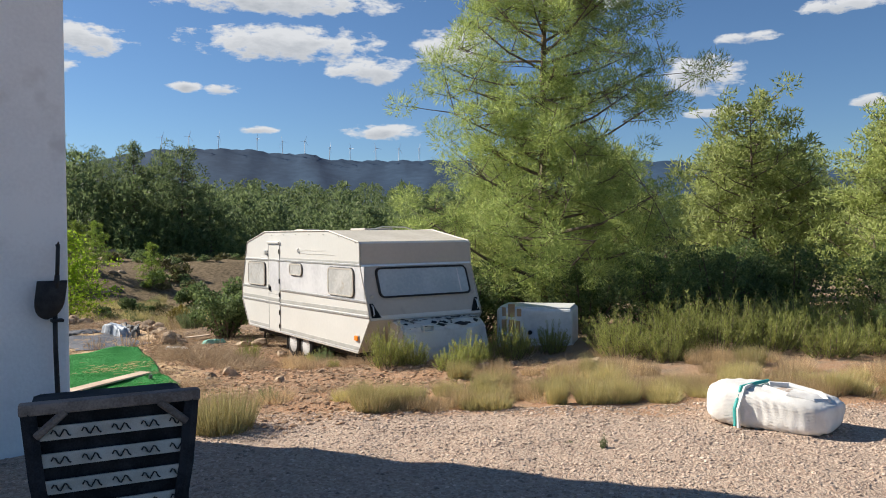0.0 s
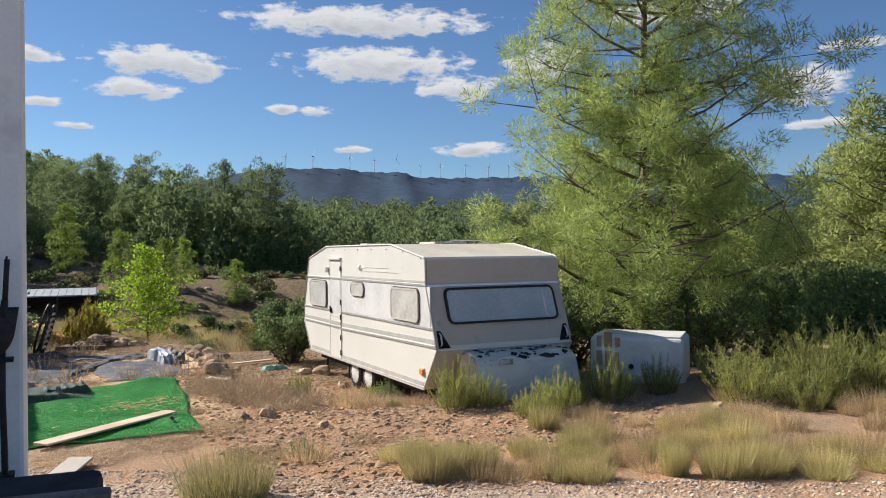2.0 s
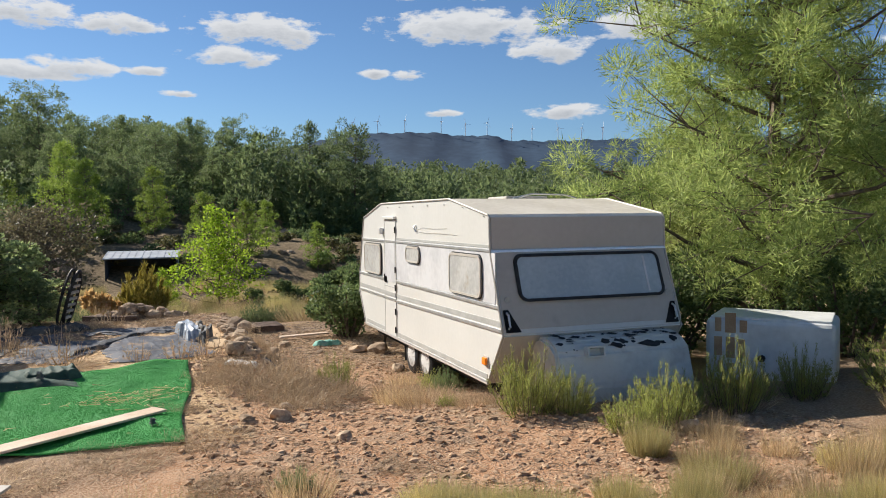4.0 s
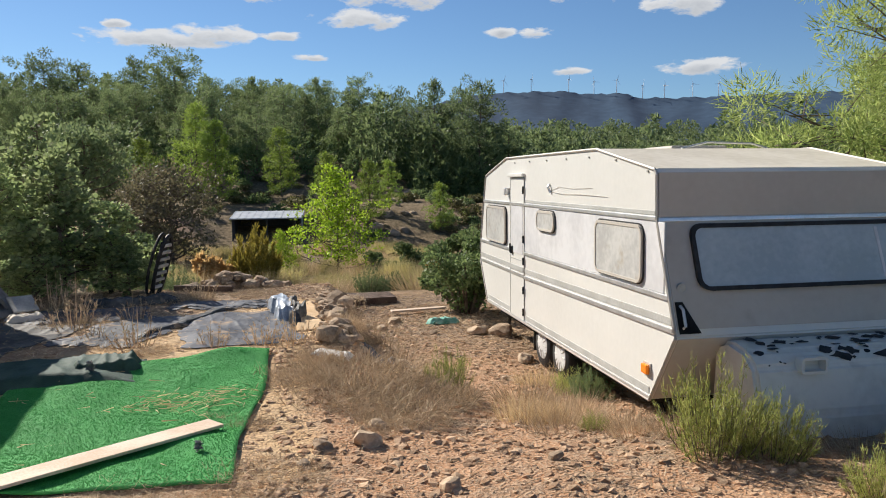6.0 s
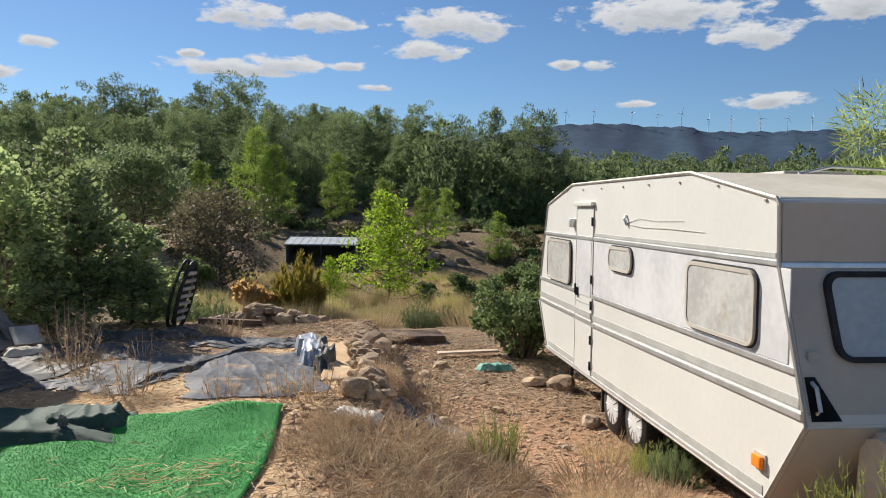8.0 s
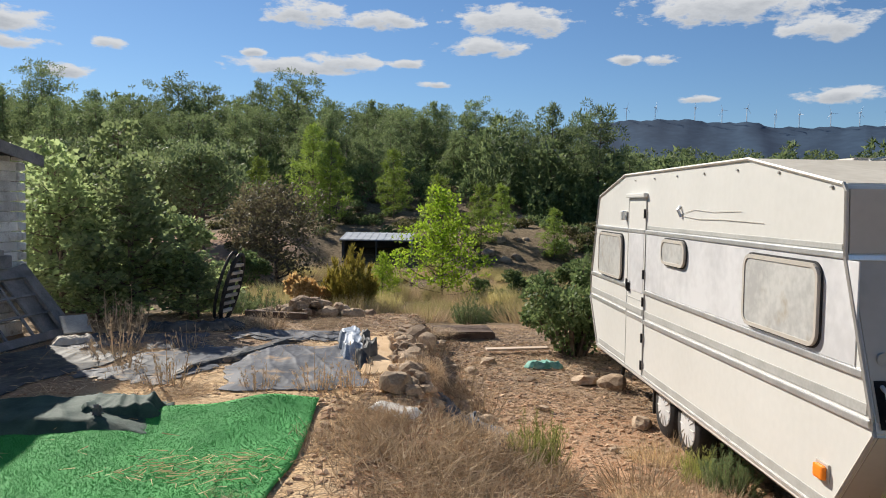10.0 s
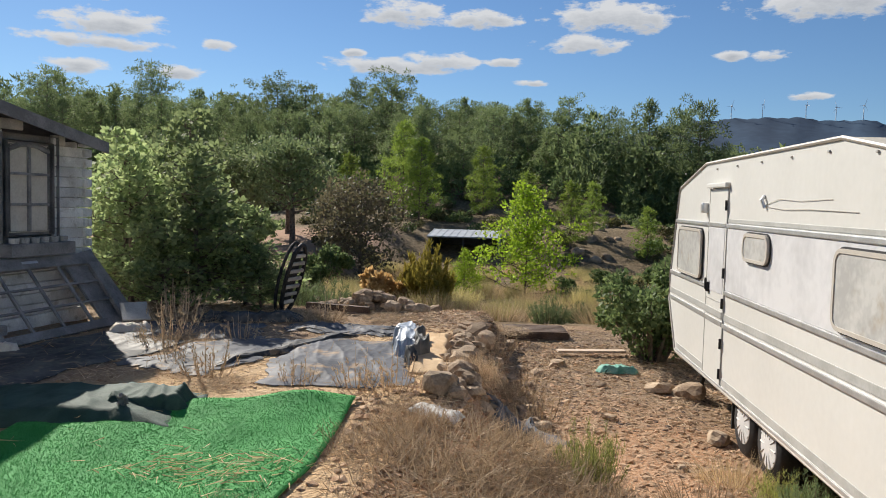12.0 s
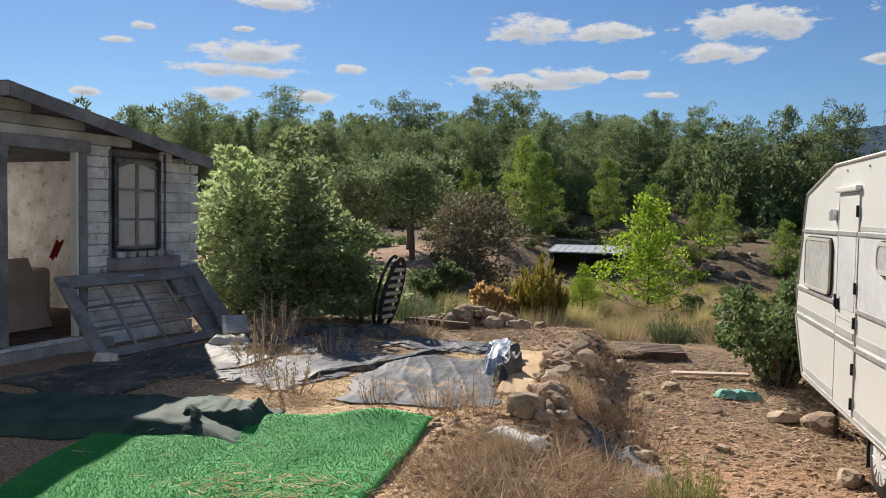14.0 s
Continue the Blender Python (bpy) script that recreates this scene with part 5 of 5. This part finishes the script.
again(mid, 17.5, -2.0, 20, 1.0)
# dark undergrowth round the pines
dark = bush("bush", 31, 1.35, 2.1, 4200, .07, .022, 2, "oak_dark", "dense dark evergreen bush under the pines", "bush", group="undergrowth bushes", stems=16)
put(dark, 3.9, 2.2, 0)
for x, y, tn, s in ((5.2, .1, 40, .85), (7.2, 3.2, 130, 1.1), (4.5, 4.2, 170, 1.1), (3.3, 5.0, 290, 1.05), (12.0, 1.0, 310, 1.2), (2.9, 3.4, 75, .9), (6.6, -.6, 20, .85), (7.9, -1.1, 100, .95), (9.2, -1.9, 190, .95), (9.6, .3, 250, 1.1), (10.6, -3.4, 330, .95), (8.3, 1.0, 60, 1.1)):
    again(dark, x, y, tn, s)
van_bush = bush("bush", 37, 1.0, 1.75, 3600, .08, .027, 2, "oak_dark", "dense green bush growing behind the caravan", "bush", stems=16)
put(van_bush, .15, 7.35, 0)
again(van_bush, 1.3, 6.9, 90, .9)

# oak scrub beside the cabin
oak = tree("oak_shrub", 41, 3.0, .06, 1.0, 30, 3300, .115, .040, 1, "oak", "leafy green oak shrub beside the cabin", "shrub", .05, shape="spire", leaf=True, cluster=.27, group="oak shrubs", spread=1.1)
put(oak, -6.75, 7.9, 0)
for x, y, tn, s, sz in ((-6.15, 6.8, 70, .95, .74), (-7.15, 6.9, 130, .85, .74), (-5.55, 7.0, 220, .75, .48), (-7.9, 8.2, 160, 1.0, .94), (-6.4, 6.2, 310, .62, .40), (-7.4, 9.8, 250, 1.1, .9), (-8.9, 9.9, 200, 1.4, 1.05), (-9.8, 12.5, 300, 1.5, 1.2), (-5.2, 6.6, 100, .45, .3)):
    again(oak, x, y, tn, s, sz)

# lime-green young tree, broom and ochre shrubs at the foot of the terrace
lime = tree("young_tree", 51, 3.85, .06, 1.55, 44, 4200, .13, .042, 1, "lime", "young tree with bright lime-green leaves", "tree", .05, shape="spire", leaf=True, cluster=.30)
put(lime, -1.2, 22.6, 0)
again(lime, -3.2, 21.6, 100, .42)
must = sprigs("shrub", 55, .62, 1.25, 90, 60, .13, .04, "mustard", "rounded yellow-green dry-topped shrub", "shrub")
put(must, -3.72, 14.3, 0, 1.05, 1.4)
again(must, 1.2, 15.5, 40, .7)
ochre = bush("shrub", 57, .48, .85, 1700, .11, .03, 2, "ochre", "dried shrub with ochre-coloured twigs", "shrub", leaf=True, spread=.6)
put(ochre, -4.72, 13.9, 0, 1.15, 1.55)
again(ochre, 8.3, -4.6, 0, .9)
greenw = sprigs("weed_shrub", 59, .6, .8, 50, 44, .10, .013, "olive", "low grey-green weedy shrub", "shrub", "low shrubs")
put(greenw, -5.4, 11.8, 0)
for x, y, s in ((-5.9, 10.9, 1.1), (-4.9, 10.6, .7), (-6.6, 12.3, 1.4), (-1.0, 12.5, .8), (.6, 11.8, .9), (-.2, 14.5, .7)):
    again(greenw, x, y, s * 77, s)
broom = sprigs("broom_shrub", 61, .62, .78, 60, 46, .075, .010, "broom", "low wispy yellow-green rosemary-like shrub", "shrub", "broom shrubs")
put(broom, -.05, -.98, 0, .62, .95)
for x, y, s, sz in ((.28, -1.12, .5, .65), (.42, -2.0, .42, .55), (.85, -1.9, .5, .8), (1.35, -1.55, .4, .6), (1.75, -1.75, .5, 1.0), (2.2, -1.5, .4, .6), (2.85, -1.5, .5, .8), (3.4, -2.6, 1.0, .9), (4.1, -3.0, 1.1, 1.05), (4.7, -3.4, 1.15, 1.1), (5.5, -3.8, 1.1, 1.15), (5.1, -2.4, 1.2, 1.2), (6.4, -3.9, 1.2, 1.2), (6.3, -5.0, 1.0, .95), (7.3, -5.4, 1.1, 1.0), (3.9, -1.9, 1.0, .9), (7.2, -3.2, 1.3, 1.3), (3.6, -3.3, .8, .7), (5.6, -4.8, .9, .8), (-.05, 1.75, .34, .42), (-1.35, 1.55, .40, .70), (-.55, -.1, .2, .25), (6.0, -2.9, 1.2, 1.3), (8.2, -4.2, 1.2, 1.3), (9.2, -5.4, 1.2, 1.1)):
    again(broom, x, y, (x * 53 + y * 31) * 7, s, sz)

dryw = sprigs("dry_weed", 63, .35, .55, 16, 10, .05, .012, "twig", "thin dry weed stalks growing through the sheeting", "weed", "dry weeds", "twig")
put(dryw, -4.95, 3.25, 0, .6, .6)
for x, y, s in ((-4.4, 2.7, .8), (-5.3, 3.9, 1.0), (-4.7, 4.4, .7), (-3.1, 2.6, .7), (-2.8, 2.45, .8), (-3.6, 2.6, .6), (-4.1, 5.7, .9), (-5.6, 5.0, 1.1), (-1.55, 3.7, .8), (-1.7, 4.6, .9), (-2.0, 5.6, .8), (-5.9, 5.3, 1.0)):
    again(dryw, x, y, s * 333, s, s)
again(greenw, -1.02, -6.05, 0, .12, .08)
again(greenw, -.88, -6.35, 50, .06, .22)
again(broom, 1.0, -8.0, 90, .16, .14)
again(greenw, -2.5, -2.35, 0, .25, .25)
again(greenw, .05, 1.45, 60, .42, .5)
# olives on the red terrace and other trees in the hollow
oliv = tree("olive_tree", 71, 4.6, .34, 2.2, 34, 6500, .20, .05, 1, "olive", "olive tree with grey-green crown on red soil", "olive tree", .16, shape="round", leaf=True, group="olive trees")
put(oliv, -11.7, 31.4, 0)
again(oliv, -14.6, 32.5, 90, .85)
again(oliv, -17.5, 30, 200, .95)
again(oliv, -13.5, 37, 300, 1.0)
brown = tree("sparse_tree", 73, 3.9, .15, 1.9, 40, 4200, .15, .04, 1, "brownleaf", "thin brownish almond tree", "tree", .1, shape="round", leaf=True)
put(brown, -7.2, 24.5, 0)
again(brown, -8.4, 26.5, 120, .8)
dk = bush("bush", 77, 1.2, 1.9, 2200, .12, .035, 2, "oak_dark", "rounded dark green bush in the hollow", "bush", group="hollow bushes")
put(dk, -8.0, 21.5, 0)
for x, y, s in ((-12.5, 20, 1.6), (-11, 16, 1.3), (.5, 24, .7), (3.5, 20, 1.1), (2.2, 27, .8)):
    again(dk, x, y, s * 140, s)
limep = tree("pine_tree", 81, 5.6, .05, 1.45, 34, 1500, .20, .055, 4, "pine_lime", "young light green pine on the slope", "pine tree", .07, group="light pines")
put(limep, -7.9, 50.0, 0, 1.05)
for x, y, s in ((-.6, 42, .78), (1.9, 41.5, .72), (-9.3, 52, 1.25), (3.4, 44, .6), (-12, 46, .8), (6, 40, .55), (-3.5, 52, .9)):
    again(limep, x, y, s * 200, s)

# woods on the slope, each tree on its own
kinds = []
for i, (hh, rr, cr0, shp) in enumerate(((8.6, 2.2, .22, "pine"), (9.4, 2.5, .42, "umbrella"), (8.0, 2.0, .16, "pine"), (8.8, 2.5, .34, "umbrella"), (7.4, 2.2, .18, "round"))):
    kinds.append(tree("pine_tree", 100 + i, hh, cr0, rr, 26, 1400, .25, .088, 4, "pine_far", "dark green pine in the wooded slope", "pine tree", .14, shape=shp, group="slope pines", cluster=.33))
KIND_H = (8.6, 9.4, 8.0, 8.8, 7.4)
rf = random.Random(33)
placed = []
spots = 0
def clear_enough(x, y, d):
    return all((x - a) ** 2 + (y - b) ** 2 > d * d for a, b in placed)


def stand(x, y, s, sz):
    """One pine of the slope, the first of each kind being the model itself."""
    global spots
    q = spots % 5 if spots < 5 else rf.randrange(5)
    o = kinds[q] if spots < 5 else copy_thing(kinds[q], Matrix.Identity(4))
    put(o, x, y, rf.uniform(0, 360), s, sz * 8.6 / KIND_H[q], .3)
    placed.append((x, y))
    spots += 1


# the tallest pines along the skyline: direction, how far, how high they reach in degrees
EYE = (-2.2, -3.8, 1.64)
TALL = ((-28.7, 84, 6.9), (-25.1, 88, 8.4), (-21.8, 86, 7.5), (-16.5, 84, 8.2), (-14.6, 80, 8.1), (-11.0, 82, 8.6), (-8.4, 76, 8.9), (-6.2, 84, 7.6),
        (-2.9, 80, 7.7), (-.4, 84, 7.1), (1.7, 82, 7.7), (4.8, 72, 7.8), (10.3, 70, 7.7), (13.7, 66, 7.4), (-31.5, 80, 7.6), (-35, 76, 7.2), (12.4, 72, 6.9), (7.4, 80, 6.4))
for a, r, e in TALL:
    x, y = EYE[0] + r * math.sin(radians(a)), EYE[1] + r * math.cos(radians(a))
    top = EYE[2] + r * math.tan(radians(e)) - gz(x, y)
    stand(x, y, max(.62, min(1.15, top / 8.6)), top / 8.6)
while spots < 150:
    y = 56 + 46 * rf.random() ** 1.25
    x = rf.uniform(-.72 * y - 6, .28 * y)
    edge = 62 + 3 * math.sin(x * .21) + (6 if -2 < x < 8 else 0)
    if y < edge or not clear_enough(x, y, 3.0):
        continue
    r = math.hypot(x - EYE[0], y - EYE[1])
    a = math.degrees(math.atan2(x - EYE[0], y - EYE[1]))
    most = EYE[2] + r * math.tan(radians(7.2 if a < 14 else 4.9)) - gz(x, y)
    top = min(rf.uniform(5.4, 8.6), most * rf.uniform(.86, 1.0))
    top = max(top, 2.5)
    stand(x, y, max(.5, top / 8.6) * rf.uniform(.9, 1.15), top / 8.6)

# far woods, uncountable
def woods(name, seed, n, area, hlo, hhi, blade, k, matname, label):
    rg = np.random.default_rng(seed)
    a = np.radians(rg.uniform(area[0], area[1], n))
    r = rg.uniform(area[2] ** .5, area[3] ** .5, n) ** 2
    x, y = r * np.sin(a), r * np.cos(a)
    z = ground_z(x, y)
    h = rg.uniform(hlo, hhi, n)
    Pt, Dt = [], []
    for q in range(k):
        u = rg.uniform(.05, 1, n)
        w = np.sqrt(np.maximum(.04, 1 - (2 * u - .8) ** 2 * .75)) * h * .30
        th = rg.uniform(0, 6.283, n)
        rr = w * rg.uniform(.5, 1.0, n)
        p = np.stack([x + rr * np.cos(th), y + rr * np.sin(th), z + h * u], -1)
        d = np.stack([np.cos(th) * .6, np.sin(th) * .6, np.full(n, .8)], -1)
        Pt.append(p); Dt.append(d)
    V, F = blades(np.concatenate(Pt), np.concatenate(Dt), blade, blade * .5, 2, rg, .7)
    return tagged(part(name, soup(name, V, F), M[matname]), label, "woods", kind="stuff")


woods("far_woods", 5, 620, (4, 70, 60, 150), 4.5, 7.8, .5, 190, "pine_far", "far dark green pine woods")
woods("far_woods", 6, 900, (-42, 66, 150, 400), 7.0, 11.0, .95, 130, "pine_far", "far dark green pine woods")
for x, y, tn, sc in ((15, 3, 10, 1.1), (18, 6, 50, 1.2), (20, 1, 90, 1.2), (16, 9.5, 130, 1.2), (23, 9, 170, 1.3), (26, 4, 210, 1.3), (12, 6.5, 250, 1.1), (19, 13, 290, 1.3), (14.5, -4, 330, 1.0), (17.5, -6, 20, 1.1), (21, -4, 60, 1.2), (14, -8, 100, .9), (25, -2, 140, 1.3), (29, 10, 180, 1.4), (9.5, 8, 220, 1.1)):
    again(mid, x, y, tn, sc)

woods("undergrowth", 8, 1300, (-50, 20, 58, 112), 1.6, 3.4, .34, 60, "oak_dark", "dark undergrowth below the pines")
# scrub on the near slope
scr = [bush("scrub_bush", 200 + i, .9, .8 + .15 * i, 230, .22, .06, 2, mn, "low dark scrub bush on the slope", "bush", group="slope scrub", stems=8) for i, mn in enumerate(("scrubleaf", "oak_dark", "scrubleaf"))]
cnt = 0
while cnt < 310:
    y = rf.uniform(20, 66)
    x = rf.uniform(-.5 * y, .62 * y)
    if (-9 < x < .5 and 18 < y < 42) or (-10 > x and 24 < y < 40) or rf.random() > .25 + .75 * ss(32, 50, y):
        continue
    pathx = 3.0 + (y - 40) * .12
    if abs(x - pathx) < 1.1 and y < 60:
        continue
    s = rf.uniform(.45, 1.05)
    o = scr[cnt] if cnt < 3 else copy_thing(scr[rf.randrange(3)], Matrix.Identity(4))
    put(o, x, y, rf.uniform(0, 360), s, s * rf.uniform(.7, 1.1))
    cnt += 1
for k in range(46):
    y = rf.uniform(13, 34)
    x = rf.uniform(1.5, 3 + .32 * y)
    s = rf.uniform(.5, 1.0)
    put(copy_thing(scr[rf.randrange(3)], Matrix.Identity(4)), x, y, rf.uniform(0, 360), s, s * rf.uniform(.6, 1.0))
# pale outcrops along the slope path
for k in range(26):
    y = rf.uniform(40, 60)
    x = 3.2 + (y - 40) * .12 + rf.uniform(-1.6, 1.6)
    tagged(stone(None, x, y, gz(x, y), rf.uniform(.25, .6)), "pale rock outcrop on the slope path", "rock", "slope rocks")


# ---------------------------------------------------------------- dry grass, twigs, gravel
def tuft(name, seed, r, h, n, matname, label, group="", lean=.35, width=.006):
    rg = np.random.default_rng(seed)
    a, q = rg.uniform(0, 6.283, n), np.sqrt(rg.uniform(0, 1, n)) * r
    P = np.stack([q * np.cos(a), q * np.sin(a), np.zeros(n) - .02], -1)
    D = np.stack([np.cos(a) * lean * q / r, np.sin(a) * lean * q / r, np.ones(n)], -1)
    V, F = blades(P, D, h, width, 1, rg, .16)
    return tagged(part(name, soup(name, V, F), M[matname]), label, "grass", group)


def put1(o, x, y, turn=0.0, s=1.0, sz=None):
    o.matrix_world = pose(x, y, gz(x, y), 0, 0, turn) @ Matrix.Diagonal((s, s, sz or s, 1))
    return o


g1 = tuft("grass_tuft", 1, .25, .38, 1300, "strawgreen", "dense tuft of yellowing grass", "grass tufts")
put1(g1, -3.45, -3.55, 0, 1.15)
g2 = tuft("grass_tuft", 2, .28, .34, 420, "straw", "tuft of dry straw-coloured grass", "dry tufts", .6)
put1(g2, -2.5, -2.55, 0, .7)
rt = random.Random(14)
for k in range(110):
    t = rt.random()
    x = -1.9 + 5.2 * t + rt.uniform(-.2, .2)
    y = -5.05 - .62 * x + rt.uniform(-.05, 1.3) * (1.0 if x > -.6 else .55) + .25
    o = new("grass_tuft", (g1 if rt.random() < .38 else g2).data)
    tagged(o, "tuft of dry grass along the gravel edge", "grass", "dry tufts")
    put1(o, x, y, rt.uniform(0, 360), rt.uniform(.4, .85), rt.uniform(.3, .8))
for k in range(70):
    x = rt.uniform(.2, 4.6)
    y = rt.uniform(-4.55 - .5 * x, -1.7 - .22 * x)
    o = new("grass_tuft", (g1 if rt.random() < .15 else g2).data)
    tagged(o, "tuft of dry straw before the shrubs", "grass", "dry tufts")
    put1(o, x, y, rt.uniform(0, 360), rt.uniform(.4, .8), rt.uniform(.35, .95))
DRY = ((-.55, .35), (-.35, .75), (-.7, .75), (-.45, 1.2), (-.6, 1.5), (-.28, .1), (-.95, .45), (.0, -.45), (.35, -.75), (-.3, -.35), (.9, -1.2), (1.5, -1.4), (2.0, -1.5), (2.6, -1.2), (-.2, 2.25), (-2.6, 13.1), (-2.3, 13.4), (-2.0, 13.0), (-2.9, 13.5), (-5.0, 12.3), (-1.4, 14.2), (-4.1, 12.1))
for k in range(150):
    y = rt.uniform(12.5, 38)
    x = rt.uniform(-.20 * y - 3, .10 * y + 2)
    if abs(x + 4.2) < 2.6 and 37 < y:
        continue
    o = new("grass_tuft", (g1 if rt.random() < .4 else g2).data)
    tagged(o, "tuft of dry grass in the hollow", "grass", "hollow grass")
    put1(o, x, y, rt.uniform(0, 360), rt.uniform(1.4, 2.8), rt.uniform(.9, 1.9))


def brush(name, seed, r, h, n, matname, label, group="dry brush"):
    """A tangle of thin dry stalks."""
    rg = np.random.default_rng(seed)
    a, q = rg.uniform(0, 6.283, n), np.sqrt(rg.uniform(0, 1, n)) * r
    lump = .55 + .45 * np.sin(3 * a + seed) * np.cos(5 * q / r + seed)
    P = np.stack([q * np.cos(a), q * np.sin(a), rg.uniform(0, .75, n) * h * (1 - (q / r) ** 2) * lump], -1)
    D = rg.normal(0, 1, (n, 3)) * np.array([1, 1, .6]) + np.stack([np.cos(a) * .6, np.sin(a) * .6, np.full(n, .45)], -1)
    V, F = blades(P, unit(D), .26, .0075, 2, rg, .6)
    o = tagged(part(name, soup(name, V, F), M[matname]), label, "dry bush", group)
    return o


g3 = tuft("grass_tuft", 7, .30, .26, 260, "twig", "sparse tuft of dry brown grass", "dry tufts", .9, .007)
put1(g3, -.75, .1, 0, .9)
for x, y in DRY:
    o = new("grass_tuft", (g2 if rt.random() < .3 else g3).data)
    tagged(o, "tuft of dry straw-coloured grass", "grass", "dry tufts")
    put1(o, x, y, rt.uniform(0, 360), rt.uniform(.7, 1.1) * (2.0 if y > 10 else 1), rt.uniform(.5, .9) * (2.4 if y > 10 else 1))

b1 = brush("dry_bush", 3, .60, .24, 760, "twig", "tangle of dry brown stalks")
put1(b1, -2.25, 1.45)
for x, y, s, sz in ((-1.75, 1.0, .9, .9), (-2.35, .75, .9, .9), (-2.05, .35, .8, .7), (-2.75, 1.35, .6, .6), (-1.45, 1.35, .6, .6), (-.7, .6, .6, .5), (-.45, .05, .5, .45), (-1.7, 1.75, .7, .9), (-2.6, 1.9, .5, .6), (-2.2, .1, .5, .4), (-1.9, 2.5, .5, .7), (-2.2, 3.2, .4, .9), (-1.95, 4.0, .4, .5), (-3.0, -.9, .6, .35), (-3.7, -1.2, .7, .3), (-4.4, -1.5, .7, .3), (-4.6, 2.9, .5, .2), (-4.2, 2.55, .45, .2), (-5.4, 4.3, .7, .5), (-4.4, 5.9, .8, .4), (-3.3, 6.2, .7, .3), (-5.6, 5.6, .8, .5), (-1.2, 6.9, .7, .2), (-2.0, 8.3, .8, .2), (1.9, -3.5, .6, .3), (-3.35, .55, .35, .12), (-3.7, .75, .3, .1), (-3.1, .2, .3, .25), (-2.9, -2.2, .5, .3), (-1.6, -2.0, .5, .15)):
    o = new("dry_bush", b1.data)
    tagged(o, "tangle of dry brown stalks on the ground", "dry bush", "dry brush")
    put1(o, x, y, rt.uniform(0, 360), s, sz)


def scatter(name, seed, n, spot, lo, hi, matname, label, flat=.6):
    """Many small angular stones lying on the ground."""
    rg = np.random.default_rng(seed)
    xy = spot(rg, n)
    x, y = xy[:, 0], xy[:, 1]
    s = lo + (hi - lo) * rg.uniform(0, 1, n) ** 2.5
    base = np.array([[1, 0, 0], [-.5, .87, 0], [-.5, -.87, 0], [.3, .5, .8], [-.6, 0, .75], [.3, -.5, .85]])
    F0 = np.array([[0, 1, 3], [1, 4, 3], [1, 2, 4], [2, 5, 4], [2, 0, 5], [0, 3, 5], [3, 4, 5]])
    th = rg.uniform(0, 6.283, n)
    c, sn = np.cos(th)[:, None], np.sin(th)[:, None]
    B = base[None] * (1 + rg.uniform(-.3, .3, (n, 6, 3))) * s[:, None, None]
    V = np.stack([B[..., 0] * c - B[..., 1] * sn + x[:, None], B[..., 0] * sn + B[..., 1] * c + y[:, None], B[..., 2] * flat + (ground_z(x, y) - s * .15)[:, None]], -1)
    F = (F0[None] + 6 * np.arange(n)[:, None, None]).reshape(-1, 3)
    return tagged(part(name, soup(name, V.reshape(-1, 3), F), M[matname]), label, "stones", kind="stuff")


def gravel_spot(rg, n):
    x = rg.uniform(-6.5, 4.5, n)
    y = -5.2 - .68 * x - rg.uniform(0, 1, n) ** 1.4 * 5.5 + .25
    return np.stack([x, y], -1)


def soil_spot(rg, n):
    return np.stack([rg.uniform(-3.2, 2.2, n), rg.uniform(-4.2, 8.5, n)], -1)


def bed_spot(rg, n):
    return np.stack([rg.uniform(-6.2, -2.4, n), rg.uniform(2.3, 8.0, n)], -1)


scatter("gravel", 1, 30000, gravel_spot, .009, .030, "pebble", "pale pinkish gravel")
scatter("rubble", 2, 15000, soil_spot, .009, .06, "rubble", "crumbled ochre soil and small stones")
scatter("rubble", 3, 2500, bed_spot, .008, .03, "rubble", "small stones on the old bed")


def straws(name, seed, n, box4, length, label):
    rg = np.random.default_rng(seed)
    x, y = rg.uniform(box4[0], box4[1], n), rg.uniform(box4[2], box4[3], n)
    P = np.stack([x, y, ground_z(x, y) + .012], -1)
    D = rg.normal(0, 1, (n, 3)) * np.array([1, 1, .10]) + np.array([0, 0, .08])
    V, F = blades(P, unit(D), length, .007, 1, rg, .05)
    return tagged(part(name, soup(name, V, F), M["twig"]), label, "litter", kind="stuff")


straws("dry_litter", 1, 14000, (-3.2, 2.6, -3.6, 9.5), .11, "fallen dry stalks and twigs")
scatter("debris", 9, 5000, lambda g, n: np.stack([g.uniform(-2.2, .9, n), g.uniform(3.6, 10.5, n)], -1), .008, .04, "brownwood", "dark chips and dry debris on the ground", .4)
straws("dry_litter", 3, 6000, (-2.2, 1.0, 3.2, 10.5), .16, "fallen dry stalks on the back path")
straws("dry_litter", 2, 6000, (-6.6, -2.2, 2.2, 8.5), .14, "fallen dry stalks and twigs on the bed")
rg = np.random.default_rng(19)
xy = np.concatenate([rg.normal((-3.55, .72), (.30, .16), (160, 2)), np.stack([rg.uniform(-5.2, -3.1, 24), rg.uniform(-.8, 2.0, 24)], -1)])
P = np.stack([xy[:, 0], xy[:, 1], ground_z(xy[:, 0], xy[:, 1]) + .055], -1)
V, F = blades(P, unit(rg.normal(0, 1, (len(P), 3)) * np.array([1, 1, .08])), .13, .008, 1, rg, .05)
tagged(part("straw_scatter", soup("straw_scatter", V, F), M["straw"]), "dry straw scattered on the turf", "litter", kind="stuff")
